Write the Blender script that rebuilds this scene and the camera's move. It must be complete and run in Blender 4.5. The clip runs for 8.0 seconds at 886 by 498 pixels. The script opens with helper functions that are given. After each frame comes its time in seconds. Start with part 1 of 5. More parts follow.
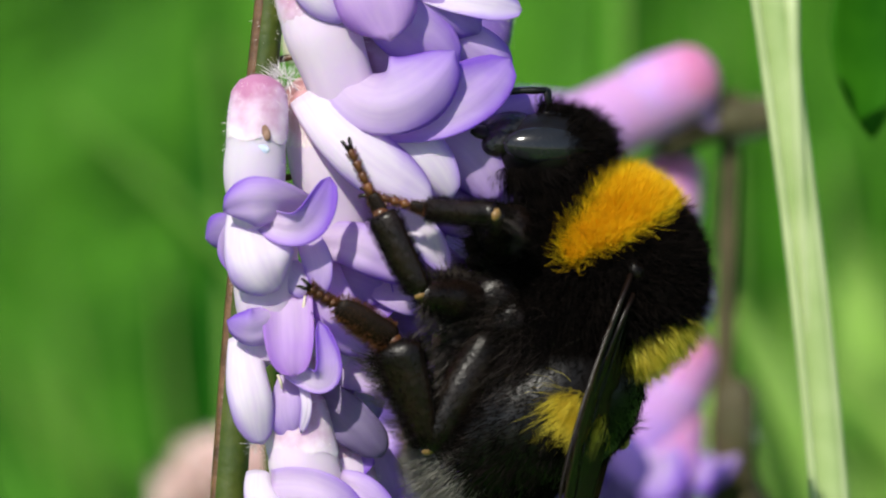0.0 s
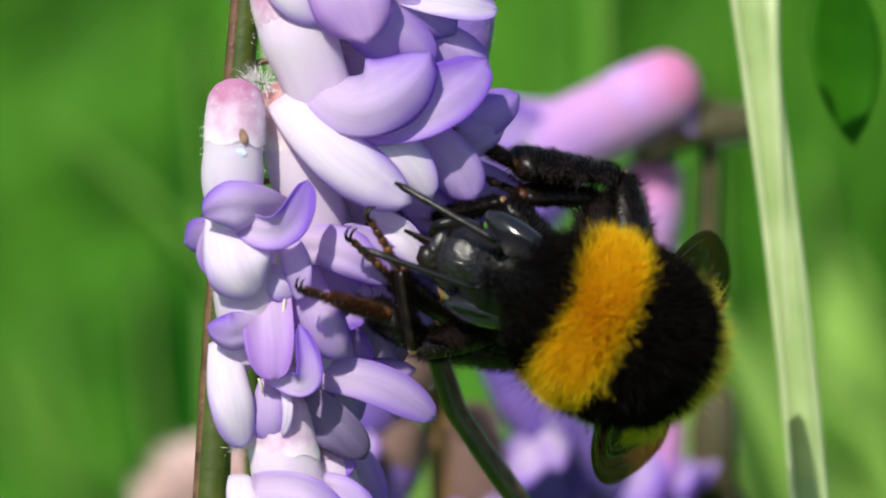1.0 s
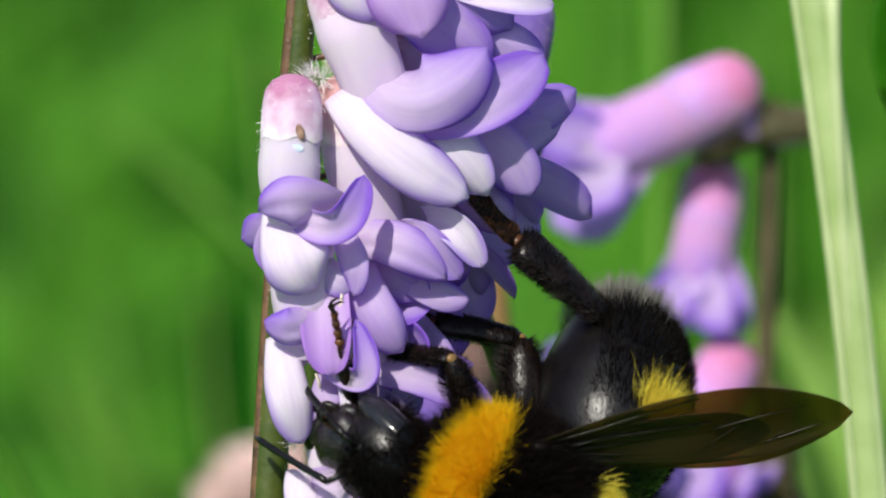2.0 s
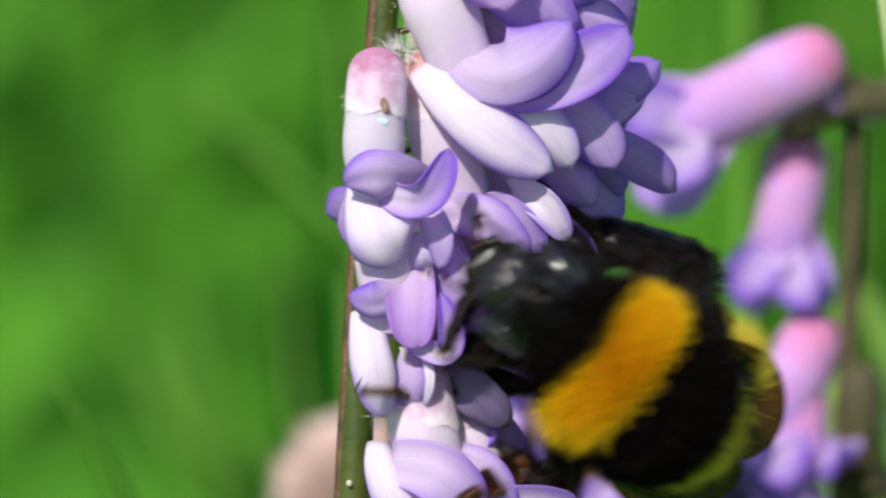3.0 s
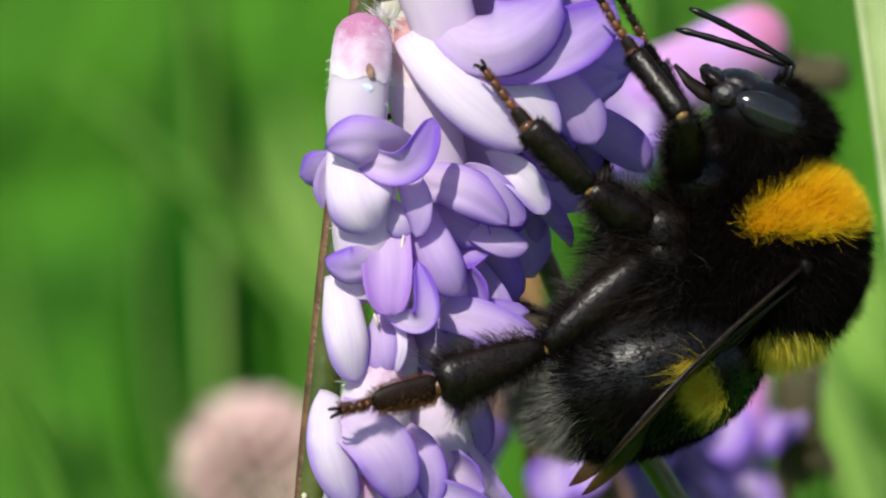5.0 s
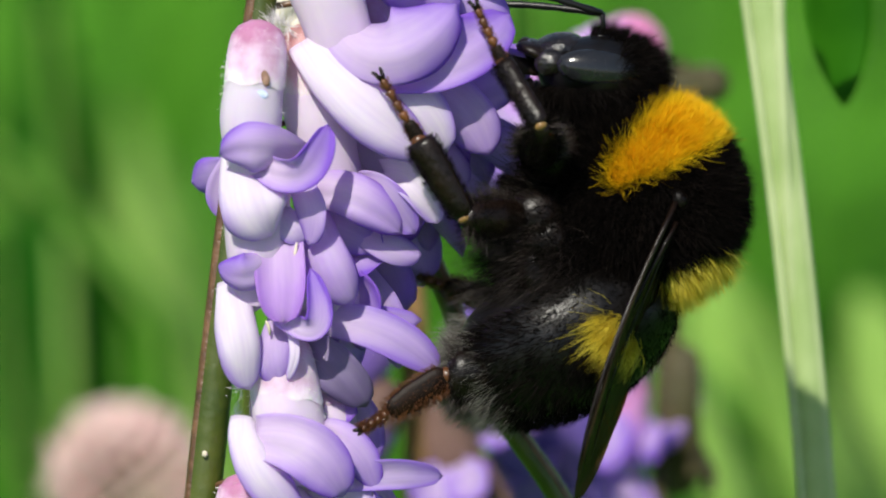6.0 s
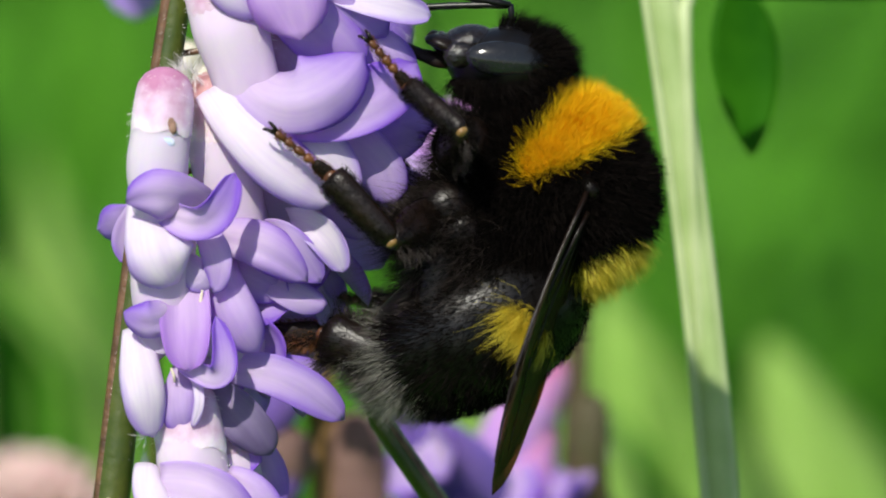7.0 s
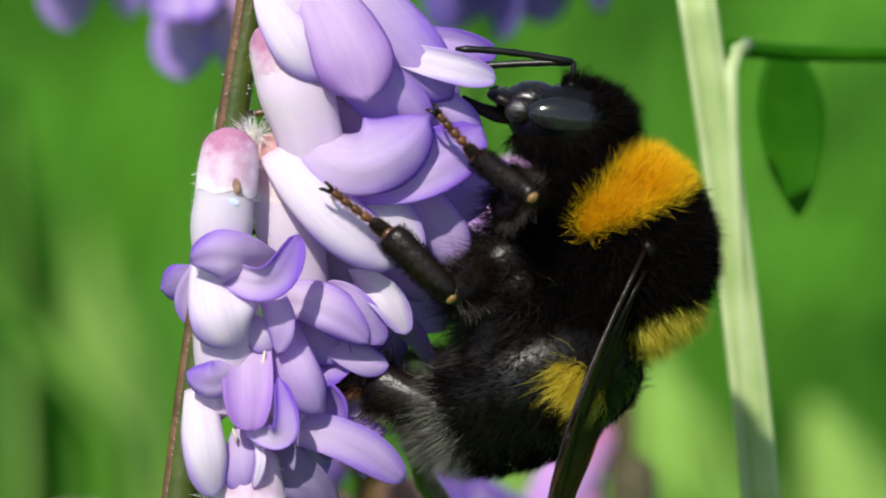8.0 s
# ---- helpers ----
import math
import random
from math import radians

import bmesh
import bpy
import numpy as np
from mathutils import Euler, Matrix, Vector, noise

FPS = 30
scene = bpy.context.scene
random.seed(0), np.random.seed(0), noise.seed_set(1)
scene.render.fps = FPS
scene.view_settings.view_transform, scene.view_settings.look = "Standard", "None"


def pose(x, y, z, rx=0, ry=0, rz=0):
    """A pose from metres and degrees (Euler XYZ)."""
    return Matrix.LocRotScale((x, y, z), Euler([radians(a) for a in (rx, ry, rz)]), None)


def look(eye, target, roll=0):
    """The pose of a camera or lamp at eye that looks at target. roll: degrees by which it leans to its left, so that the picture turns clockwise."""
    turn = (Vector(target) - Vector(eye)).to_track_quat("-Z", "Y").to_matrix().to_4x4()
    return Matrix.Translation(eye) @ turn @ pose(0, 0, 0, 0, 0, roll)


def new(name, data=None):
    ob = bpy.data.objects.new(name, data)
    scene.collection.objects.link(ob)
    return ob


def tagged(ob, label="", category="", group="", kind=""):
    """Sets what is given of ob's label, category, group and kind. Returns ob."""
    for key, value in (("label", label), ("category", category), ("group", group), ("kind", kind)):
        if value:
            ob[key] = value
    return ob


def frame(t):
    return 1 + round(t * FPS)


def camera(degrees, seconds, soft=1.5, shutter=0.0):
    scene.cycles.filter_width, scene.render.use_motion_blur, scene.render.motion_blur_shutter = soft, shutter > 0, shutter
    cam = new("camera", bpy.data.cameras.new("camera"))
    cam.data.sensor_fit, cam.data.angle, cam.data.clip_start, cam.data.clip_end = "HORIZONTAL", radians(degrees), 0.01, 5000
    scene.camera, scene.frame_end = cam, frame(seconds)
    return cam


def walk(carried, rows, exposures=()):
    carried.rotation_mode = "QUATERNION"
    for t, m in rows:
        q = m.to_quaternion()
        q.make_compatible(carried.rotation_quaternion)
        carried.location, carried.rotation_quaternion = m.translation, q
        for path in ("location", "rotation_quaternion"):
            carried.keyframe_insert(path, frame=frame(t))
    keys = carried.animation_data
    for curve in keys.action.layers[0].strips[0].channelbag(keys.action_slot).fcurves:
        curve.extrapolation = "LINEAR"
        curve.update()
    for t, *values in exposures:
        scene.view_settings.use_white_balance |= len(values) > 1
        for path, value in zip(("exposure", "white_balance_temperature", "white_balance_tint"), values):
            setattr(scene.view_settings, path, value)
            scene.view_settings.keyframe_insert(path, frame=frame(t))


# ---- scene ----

# Lengths in the tables are millimetres in the plant's frame: across, up and behind the flower spike.
MM = 0.001
SLOPE = 15.0                       # the camera looks down on the meadow
REACH = 300.0                      # from the lens to the flower spike
PLANT = pose(0, 0, 0.45, -SLOPE)   # the plant's frame in the world

# ---- tables ----
CAMERA_ROWS = [
    (0.0, 0.00, 0.000, 0.000),
    (0.1, 0.00, 0.022, -0.003),
    (0.2, 0.00, 0.005, -0.001),
    (0.3, 0.00, 0.105, 0.035),
    (0.4, 0.00, 0.078, 0.047),
    (0.5, 0.00, 0.270, 0.044),
    (0.6, 0.00, 0.302, 0.065),
    (0.7, 0.00, 0.372, 0.106),
    (0.8, 0.00, 0.365, 0.118),
    (0.9, 0.00, 0.182, 0.115),
    (1.0, 0.00, 0.170, 0.054),
    (1.1, 0.00, 0.070, 0.020),
    (1.2, 0.00, 0.139, 0.095),
    (2.3, 0.00, -0.460, 0.042),
    (2.4, 0.00, -0.376, -0.035),
    (2.5, 0.00, -0.360, -0.068),
    (2.6, 0.00, -0.321, -0.067),
    (2.7, 0.00, -0.549, -0.085),
    (2.8, 0.00, -0.792, -0.142),
    (2.9, 0.00, -0.870, -0.155),
    (3.0, 0.00, -1.069, -0.144),
    (3.1, 0.00, -1.229, -0.186),
    (3.2, 0.00, -1.083, -0.224),
    (3.3, 0.00, -1.185, -0.232),
    (3.4, 0.00, -0.952, -0.211),
    (3.5, 0.00, -1.127, -0.175),
    (3.6, 0.00, -0.983, -0.201),
    (3.7, 0.00, -0.945, -0.198),
    (3.8, 0.00, -0.859, -0.155),
    (3.9, 0.00, -0.739, -0.171),
    (4.0, -0.67, -0.566, -0.197),
    (4.2, -2.00, -0.356, -0.209),
    (5.3, -16.00, 2.539, -0.385),
    (5.4, -16.33, 2.828, -0.375),
    (5.5, -16.67, 2.912, -0.375),
    (5.6, -17.00, 3.027, -0.359),
    (5.7, -17.00, 3.033, -0.305),
    (5.8, -17.00, 3.166, -0.284),
    (5.9, -17.00, 3.153, -0.254),
    (6.0, -17.00, 3.169, -0.278),
    (6.1, -17.00, 3.248, -0.257),
    (6.2, -17.00, 3.352, -0.217),
    (6.4, -17.00, 3.598, -0.142),
    (6.5, -17.00, 3.609, -0.112),
    (6.6, -17.00, 3.811, -0.042),
    (6.8, -17.00, 3.951, 0.113),
    (7.0, -17.00, 3.965, 0.146),
    (7.2, -17.00, 3.731, 0.212),
    (7.4, -17.00, 3.712, 0.370),
    (7.5, -17.00, 3.721, 0.387),
    (7.6, -17.00, 3.755, 0.466),
    (7.8, -17.00, 3.590, 0.620),
    (8.0, -17.00, 3.566, 0.682),
]
SWAY_ROWS = [
    (0.0, 0.00, 0.00, 0.00),
    (0.1, -0.01, 0.01, 0.08),
    (0.2, -0.03, 0.02, 0.16),
    (0.3, -0.04, 0.03, 0.24),
    (0.4, -0.05, 0.04, 0.32),
    (0.5, -0.07, 0.05, 0.40),
    (0.6, -0.08, 0.06, 0.48),
    (0.7, -0.09, 0.07, 0.56),
    (0.8, -0.10, 0.08, 0.64),
    (0.9, -0.12, 0.09, 0.72),
    (1.0, -0.13, 0.10, 0.80),
    (1.1, -0.14, 0.13, 0.81),
    (1.2, -0.16, 0.16, 0.83),
    (2.3, -0.34, 0.50, 0.97),
    (2.4, -0.36, 0.53, 0.99),
    (2.5, -0.38, 0.56, 1.00),
    (2.6, -0.35, 0.54, 1.00),
    (2.7, -0.32, 0.53, 1.00),
    (2.8, -0.29, 0.51, 1.00),
    (2.9, -0.27, 0.49, 1.00),
    (3.0, -0.24, 0.47, 1.00),
    (3.1, -0.21, 0.45, 1.00),
    (3.2, -0.19, 0.44, 1.00),
    (3.3, -0.16, 0.42, 1.00),
    (3.4, -0.14, 0.40, 1.00),
    (3.5, -0.11, 0.38, 1.00),
    (3.6, -0.09, 0.40, 0.90),
    (3.7, -0.08, 0.42, 0.80),
    (3.8, -0.06, 0.44, 0.70),
    (3.9, -0.04, 0.46, 0.60),
    (4.0, -0.06, 0.47, 0.50),
    (4.2, -0.10, 0.51, 0.30),
    (5.3, -0.76, 0.97, -2.00),
    (5.4, -0.76, 0.97, -2.02),
    (5.5, -0.75, 0.97, -2.05),
    (5.6, -0.74, 0.97, -2.07),
    (5.7, -0.71, 0.98, -2.10),
    (5.8, -0.68, 0.98, -2.12),
    (5.9, -0.64, 0.99, -2.15),
    (6.0, -0.61, 0.99, -2.17),
    (6.1, -0.58, 1.00, -2.20),
    (6.2, -0.54, 1.00, -2.23),
    (6.4, -0.48, 1.01, -2.27),
    (6.5, -0.45, 1.02, -2.30),
    (6.6, -0.49, 1.03, -2.36),
    (6.8, -0.57, 1.05, -2.48),
    (7.0, -0.65, 1.07, -2.60),
    (7.2, -0.47, 1.08, -2.72),
    (7.4, -0.30, 1.09, -2.84),
    (7.5, -0.22, 1.10, -2.90),
    (7.6, -0.14, 1.11, -2.96),
    (7.8, 0.01, 1.13, -3.08),
    (8.0, 0.16, 1.14, -3.20),
]
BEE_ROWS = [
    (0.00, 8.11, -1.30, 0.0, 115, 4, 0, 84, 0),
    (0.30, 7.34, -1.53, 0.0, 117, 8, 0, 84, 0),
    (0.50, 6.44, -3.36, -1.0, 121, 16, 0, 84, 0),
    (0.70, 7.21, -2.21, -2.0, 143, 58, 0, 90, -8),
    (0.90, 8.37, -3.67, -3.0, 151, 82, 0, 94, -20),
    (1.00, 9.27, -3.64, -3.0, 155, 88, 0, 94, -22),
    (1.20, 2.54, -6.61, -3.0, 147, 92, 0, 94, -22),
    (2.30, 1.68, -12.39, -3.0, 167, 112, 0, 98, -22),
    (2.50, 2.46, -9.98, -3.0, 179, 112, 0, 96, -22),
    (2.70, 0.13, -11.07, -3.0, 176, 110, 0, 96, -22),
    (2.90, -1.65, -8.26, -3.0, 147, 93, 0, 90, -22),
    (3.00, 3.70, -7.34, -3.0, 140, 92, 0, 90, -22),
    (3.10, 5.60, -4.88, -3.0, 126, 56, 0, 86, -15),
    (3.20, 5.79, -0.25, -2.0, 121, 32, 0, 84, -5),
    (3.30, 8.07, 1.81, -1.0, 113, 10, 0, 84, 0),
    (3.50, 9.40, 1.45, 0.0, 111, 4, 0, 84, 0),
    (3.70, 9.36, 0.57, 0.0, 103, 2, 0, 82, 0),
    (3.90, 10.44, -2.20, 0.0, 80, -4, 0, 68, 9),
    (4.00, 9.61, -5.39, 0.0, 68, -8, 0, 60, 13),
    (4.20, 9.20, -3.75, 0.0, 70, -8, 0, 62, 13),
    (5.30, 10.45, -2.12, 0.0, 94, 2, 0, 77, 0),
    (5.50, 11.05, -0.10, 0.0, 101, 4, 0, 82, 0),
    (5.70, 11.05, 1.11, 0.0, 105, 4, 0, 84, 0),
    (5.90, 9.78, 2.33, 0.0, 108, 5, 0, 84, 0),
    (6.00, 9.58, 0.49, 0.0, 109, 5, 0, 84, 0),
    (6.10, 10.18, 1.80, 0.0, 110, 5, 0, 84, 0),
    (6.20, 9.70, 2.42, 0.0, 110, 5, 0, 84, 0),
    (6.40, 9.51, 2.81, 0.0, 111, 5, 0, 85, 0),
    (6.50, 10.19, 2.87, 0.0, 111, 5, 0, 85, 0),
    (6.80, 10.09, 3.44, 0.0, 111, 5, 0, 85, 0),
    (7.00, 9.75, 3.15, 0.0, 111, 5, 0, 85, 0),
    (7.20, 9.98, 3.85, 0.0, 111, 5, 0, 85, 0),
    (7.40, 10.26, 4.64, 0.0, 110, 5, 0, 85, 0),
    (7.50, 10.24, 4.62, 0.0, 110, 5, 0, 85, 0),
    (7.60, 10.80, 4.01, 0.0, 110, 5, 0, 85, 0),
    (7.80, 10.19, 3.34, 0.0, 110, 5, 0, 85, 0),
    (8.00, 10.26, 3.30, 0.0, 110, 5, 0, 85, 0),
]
FOOT_ROWS = {
    "front_left": [(0.00, -3.26, 2.43, -4.0), (0.50, -3.25, 2.02, -4.0), (1.00, -2.37, 1.56, -4.0), (1.20, -4.94, -0.24, -4.0), (2.30, -7.03, -2.79, -4.0), (2.50, -6.39, -1.34, -4.0), (2.90, -6.13, -1.79, -4.0), (3.10, -1.92, 2.85, -4.0), (3.50, -1.15, 6.08, -4.0), (4.00, 2.11, 9.26, -4.0), (4.20, 1.62, 9.33, -4.0), (5.50, 1.70, 9.11, -4.0), (6.50, 0.04, 9.60, -4.0), (7.00, 0.24, 10.05, -4.0), (8.00, 1.21, 9.55, -4.0)],
    "middle_left": [(0.00, -4.14, 4.45, -4.4), (0.50, -4.51, 4.17, -4.4), (1.00, -3.87, 1.31, -4.4), (1.20, -4.94, -2.52, -4.4), (2.30, -8.04, -8.35, -4.4), (2.50, -7.52, -8.41, -4.4), (2.90, -8.15, -11.39, -4.4), (3.10, -9.76, -1.45, -4.4), (3.30, -4.98, 4.00, -4.4), (3.50, -4.30, 5.31, -4.4), (4.00, -3.83, 5.70, -4.4), (4.20, -3.95, 5.76, -4.4), (5.50, -3.30, 6.30, -4.4), (6.50, -3.56, 5.89, -4.4), (7.00, -3.99, 5.97, -4.4), (8.00, -3.54, 6.09, -4.4)],
    "hind_left": [(0.00, -5.93, -1.75, -4.2), (0.50, -5.79, -2.03, -4.2), (1.00, -5.26, -1.58, -4.2), (1.20, -5.92, -2.50, -4.2), (2.30, -4.51, -11.38, -4.2), (2.50, -3.48, -11.44, -4.2), (2.90, -5.11, -12.40, -4.2), (3.10, -4.45, -11.30, -4.2), (3.30, -8.52, -11.29, -4.2), (3.50, -8.85, -10.99, -4.2), (4.00, -9.01, -10.85, -4.2), (4.20, -9.00, -10.66, -4.2), (5.50, -10.52, -7.22, -4.2), (5.70, -7.21, -2.34, 0.0), (5.90, -6.71, -2.58, 0.0), (6.00, -4.16, -9.59, -2.0), (6.10, -5.70, -4.90, 0.0), (6.50, -5.52, -3.65, 2.0), (7.00, -5.96, -3.44, 2.0), (8.00, -6.01, -2.42, 2.0)],
    "front_right": [(0.00, 0.41, 7.01, 4.0), (0.50, -0.22, 7.11, 4.0), (1.00, -2.29, 1.34, 2.0), (1.20, -3.99, -0.50, 2.0), (2.30, -7.15, -3.86, 2.0), (2.50, -6.37, -3.42, 2.0), (2.90, -6.74, -3.87, 2.0), (3.10, -3.51, 1.62, 3.0), (3.50, -0.39, 7.37, 4.0), (4.00, 4.50, 10.10, 4.0), (4.20, 4.15, 10.16, 4.0), (5.50, 2.58, 8.91, 4.0), (6.50, 1.55, 8.50, 4.0), (7.00, 1.89, 9.09, 4.0), (8.00, 2.36, 9.10, 4.0)],
    "middle_right": [(0.00, 0.16, 2.88, 5.0), (0.50, 0.04, 1.82, 5.0), (1.00, 1.30, 4.15, 1.0), (1.20, -1.68, 1.04, 2.0), (2.30, -6.64, -2.07, 2.0), (2.50, -6.47, -1.36, 1.0), (2.90, -3.26, -1.56, 1.0), (3.10, -1.96, 2.65, 3.0), (3.50, -0.40, 4.02, 5.0), (4.00, -1.19, 10.00, 5.0), (4.20, -1.53, 9.94, 5.0), (5.50, 1.87, 5.56, 5.0), (6.50, 1.61, 5.67, 5.0), (7.00, 1.69, 5.74, 5.0), (8.00, 2.16, 6.00, 5.0)],
    "hind_right": [(0.00, -2.18, -4.12, 5.0), (0.50, -0.74, -2.85, 5.0), (0.80, -0.49, 5.78, 2.0), (1.00, -0.74, 6.94, 0.0), (1.20, -0.39, 4.73, 0.0), (2.30, -2.89, 5.48, 0.0), (2.50, -1.60, 7.20, 0.0), (2.70, -1.96, 6.47, 0.0), (2.90, -2.56, 6.10, 0.0), (3.10, -3.52, 0.07, 4.0), (3.30, -3.30, -5.36, 5.0), (3.50, -2.99, -5.06, 5.0), (4.00, -1.97, -5.17, 5.0), (4.20, -2.18, -5.24, 5.0), (5.50, -2.04, -3.53, 5.0), (6.50, -1.51, -1.61, 5.0), (7.00, -1.43, -1.27, 5.0), (8.00, -0.70, -1.01, 5.0)],
}
# ---- end of tables ----
FEELER_ROWS = [(0, -7), (0.3, 16), (0.5, 60), (0.8, 20), (1.2, 10), (2.5, -10), (2.9, 30), (3.1, 60), (3.4, 0), (3.8, 4), (4.0, 18), (4.2, 18), (5.3, 0), (5.6, 10), (6.5, 3), (8.0, -1)]
WING_ROWS = [(0, 42), (0.5, 42), (0.8, 50), (1.0, 55), (1.2, 30), (1.6, 22), (2.3, 12), (2.5, 12), (2.7, 16), (2.9, 32), (3.0, 44), (3.2, 46), (3.5, 41), (4.0, 48), (4.2, 48), (5.3, 46), (5.5, 45), (5.8, 43), (6.1, 42), (8.0, 42)]
SPREAD_ROWS = [(0, 0), (1.2, 0), (1.6, 6), (2.0, 18), (2.3, 28), (2.5, 10), (2.6, 10), (2.9, -5), (3.0, -18), (3.1, -10), (3.2, 0), (8.0, 0)]
PITCH_ROWS = [(0, 0), (0.6, 0), (0.9, 20), (1.0, 24), (1.2, 22), (1.7, 8), (2.3, 0), (2.6, 0), (2.9, 23), (3.0, 24), (3.1, 16), (3.3, 0), (8.0, 0)]
TWIST_ROWS = [(0, 0), (1.0, 0), (1.5, 14), (2.3, 50), (2.6, 50), (2.9, 22), (3.1, 0), (8.0, 0)]
OWN_ROWS = [(0, 0), (1.2, 0), (1.7, -9), (2.3, -20), (2.7, -20), (2.9, -9), (3.1, 0), (8.0, 0)]
PULL_ROWS = [(0, 0), (2.9, 0), (3.2, 18), (3.5, 31), (4.2, 34), (5.2, 14), (5.6, 4), (6.0, 0), (8.0, 0)]


def camera_pose(cx, pan, tilt):
    return PLANT @ pose(cx * MM, -REACH * MM, 0) @ pose(0, 0, 0, 0, 0, -pan) @ pose(0, 0, 0, tilt) @ pose(0, 0, 0, 90)


cam = camera(7.63, 8.0, soft=2.0, shutter=0.25)
cam.data.dof.use_dof = True
cam.data.dof.focus_distance = REACH * MM
cam.data.dof.aperture_fstop = 50.0
walk(cam, [(t, camera_pose(cx, pan, tilt)) for t, cx, pan, tilt in CAMERA_ROWS])

# ---- light ----
SUN_TURN, SUN_HEIGHT = -28.0, 50.0     # degrees from straight behind the camera (negative: to the left), above the horizon
to_sun = Vector((math.sin(radians(SUN_TURN)) * math.cos(radians(SUN_HEIGHT)),
                 -math.cos(radians(SUN_TURN)) * math.cos(radians(SUN_HEIGHT)),
                 math.sin(radians(SUN_HEIGHT))))
sun_data = bpy.data.lights.new("sun", "SUN")
sun_data.energy, sun_data.angle, sun_data.color = 4.6, radians(0.6), (1.0, 0.965, 0.86)
sun = new("sun", sun_data)
sun.matrix_world = look((0, 0, 3), Vector((0, 0, 3)) - to_sun)
world = bpy.data.worlds.new("sky")
scene.world = world
world.use_nodes = True
sky = world.node_tree.nodes.new("ShaderNodeTexSky")
sky.sky_type, sky.sun_disc = "NISHITA", False
sky.sun_elevation = radians(SUN_HEIGHT)
sky.sun_rotation = math.atan2(to_sun.x, to_sun.y)
world.node_tree.links.new(sky.outputs[0], world.node_tree.nodes["Background"].inputs[0])
world.node_tree.nodes["Background"].inputs[1].default_value = 0.11
scene.view_settings.exposure = 0.0


# ---- materials ----
class Mat:
    """A small wrapper round a node material."""

    def __init__(self, name, rough=0.6, spec=0.3):
        self.m = bpy.data.materials.new(name)
        self.m.use_nodes = True
        self.t = self.m.node_tree
        self.p = self.t.nodes["Principled BSDF"]
        self.p.inputs["Roughness"].default_value = rough
        self.p.inputs["Specular IOR Level"].default_value = spec

    def node(self, kind, **ins):
        n = self.t.nodes.new(kind)
        for k, v in ins.items():
            n.inputs[k.replace("_", " ")].default_value = v
        return n

    def link(self, a, b):
        self.t.links.new(a, b)

    def coords(self, source="Object"):
        return self.t.nodes.new("ShaderNodeTexCoord").outputs[source]

    def noise(self, scale, detail=3.0, vec=None, rough=0.5):
        n = self.node("ShaderNodeTexNoise", Scale=scale, Detail=detail, Roughness=rough)
        self.link(vec if vec else self.coords(), n.inputs["Vector"])
        return n.outputs["Fac"]

    def ramp(self, fac, stops):
        r = self.t.nodes.new("ShaderNodeValToRGB")
        e = r.color_ramp.elements
        while len(e) < len(stops):
            e.new(0.5)
        for el, (x, c) in zip(e, stops):
            el.position, el.color = x, (*c, 1)
        self.link(fac, r.inputs[0])
        return r.outputs[0]

    def mix(self, fac, a, b, blend="MIX"):
        n = self.t.nodes.new("ShaderNodeMix")
        n.data_type, n.blend_type = "RGBA", blend
        for sock, v in ((n.inputs["Factor"], fac), (n.inputs["A"], a), (n.inputs["B"], b)):
            if isinstance(v, (int, float)):
                sock.default_value = v
            elif isinstance(v, tuple):
                sock.default_value = (*v, 1)
            else:
                self.link(v, sock)
        return n.outputs["Result"]

    def bump(self, height, strength=0.3, dist=0.0001):
        b = self.node("ShaderNodeBump", Strength=strength, Distance=dist)
        self.link(height, b.inputs["Height"])
        self.link(b.outputs[0], self.p.inputs["Normal"])
        return b.outputs[0]

    def color(self, c):
        if isinstance(c, tuple):
            self.p.inputs["Base Color"].default_value = (*c, 1)
        else:
            self.link(c, self.p.inputs["Base Color"])

    def thin(self, c, share):
        """Lets part of the light through, as a petal or leaf does."""
        tr = self.t.nodes.new("ShaderNodeBsdfTranslucent")
        if isinstance(c, tuple):
            tr.inputs["Color"].default_value = (*c, 1)
        else:
            self.link(c, tr.inputs["Color"])
        mx = self.t.nodes.new("ShaderNodeMixShader")
        mx.inputs[0].default_value = share
        self.link(self.p.outputs[0], mx.inputs[1])
        self.link(tr.outputs[0], mx.inputs[2])
        self.link(mx.outputs[0], self.t.nodes["Material Output"].inputs[0])


def speckled(name, a, b, scale, rough=0.6, spec=0.3, bump=0.0, see=0.0, detail=4.0):
    m = Mat(name, rough, spec)
    f = m.noise(scale, detail)
    c = m.ramp(f, [(0.3, a), (0.7, b)])
    m.color(c)
    if bump:
        m.bump(m.noise(scale * 3), bump)
    if see:
        m.thin(m.mix(1.0, c, (0.92, 0.74, 1.0), "MULTIPLY"), see)
    return m.m


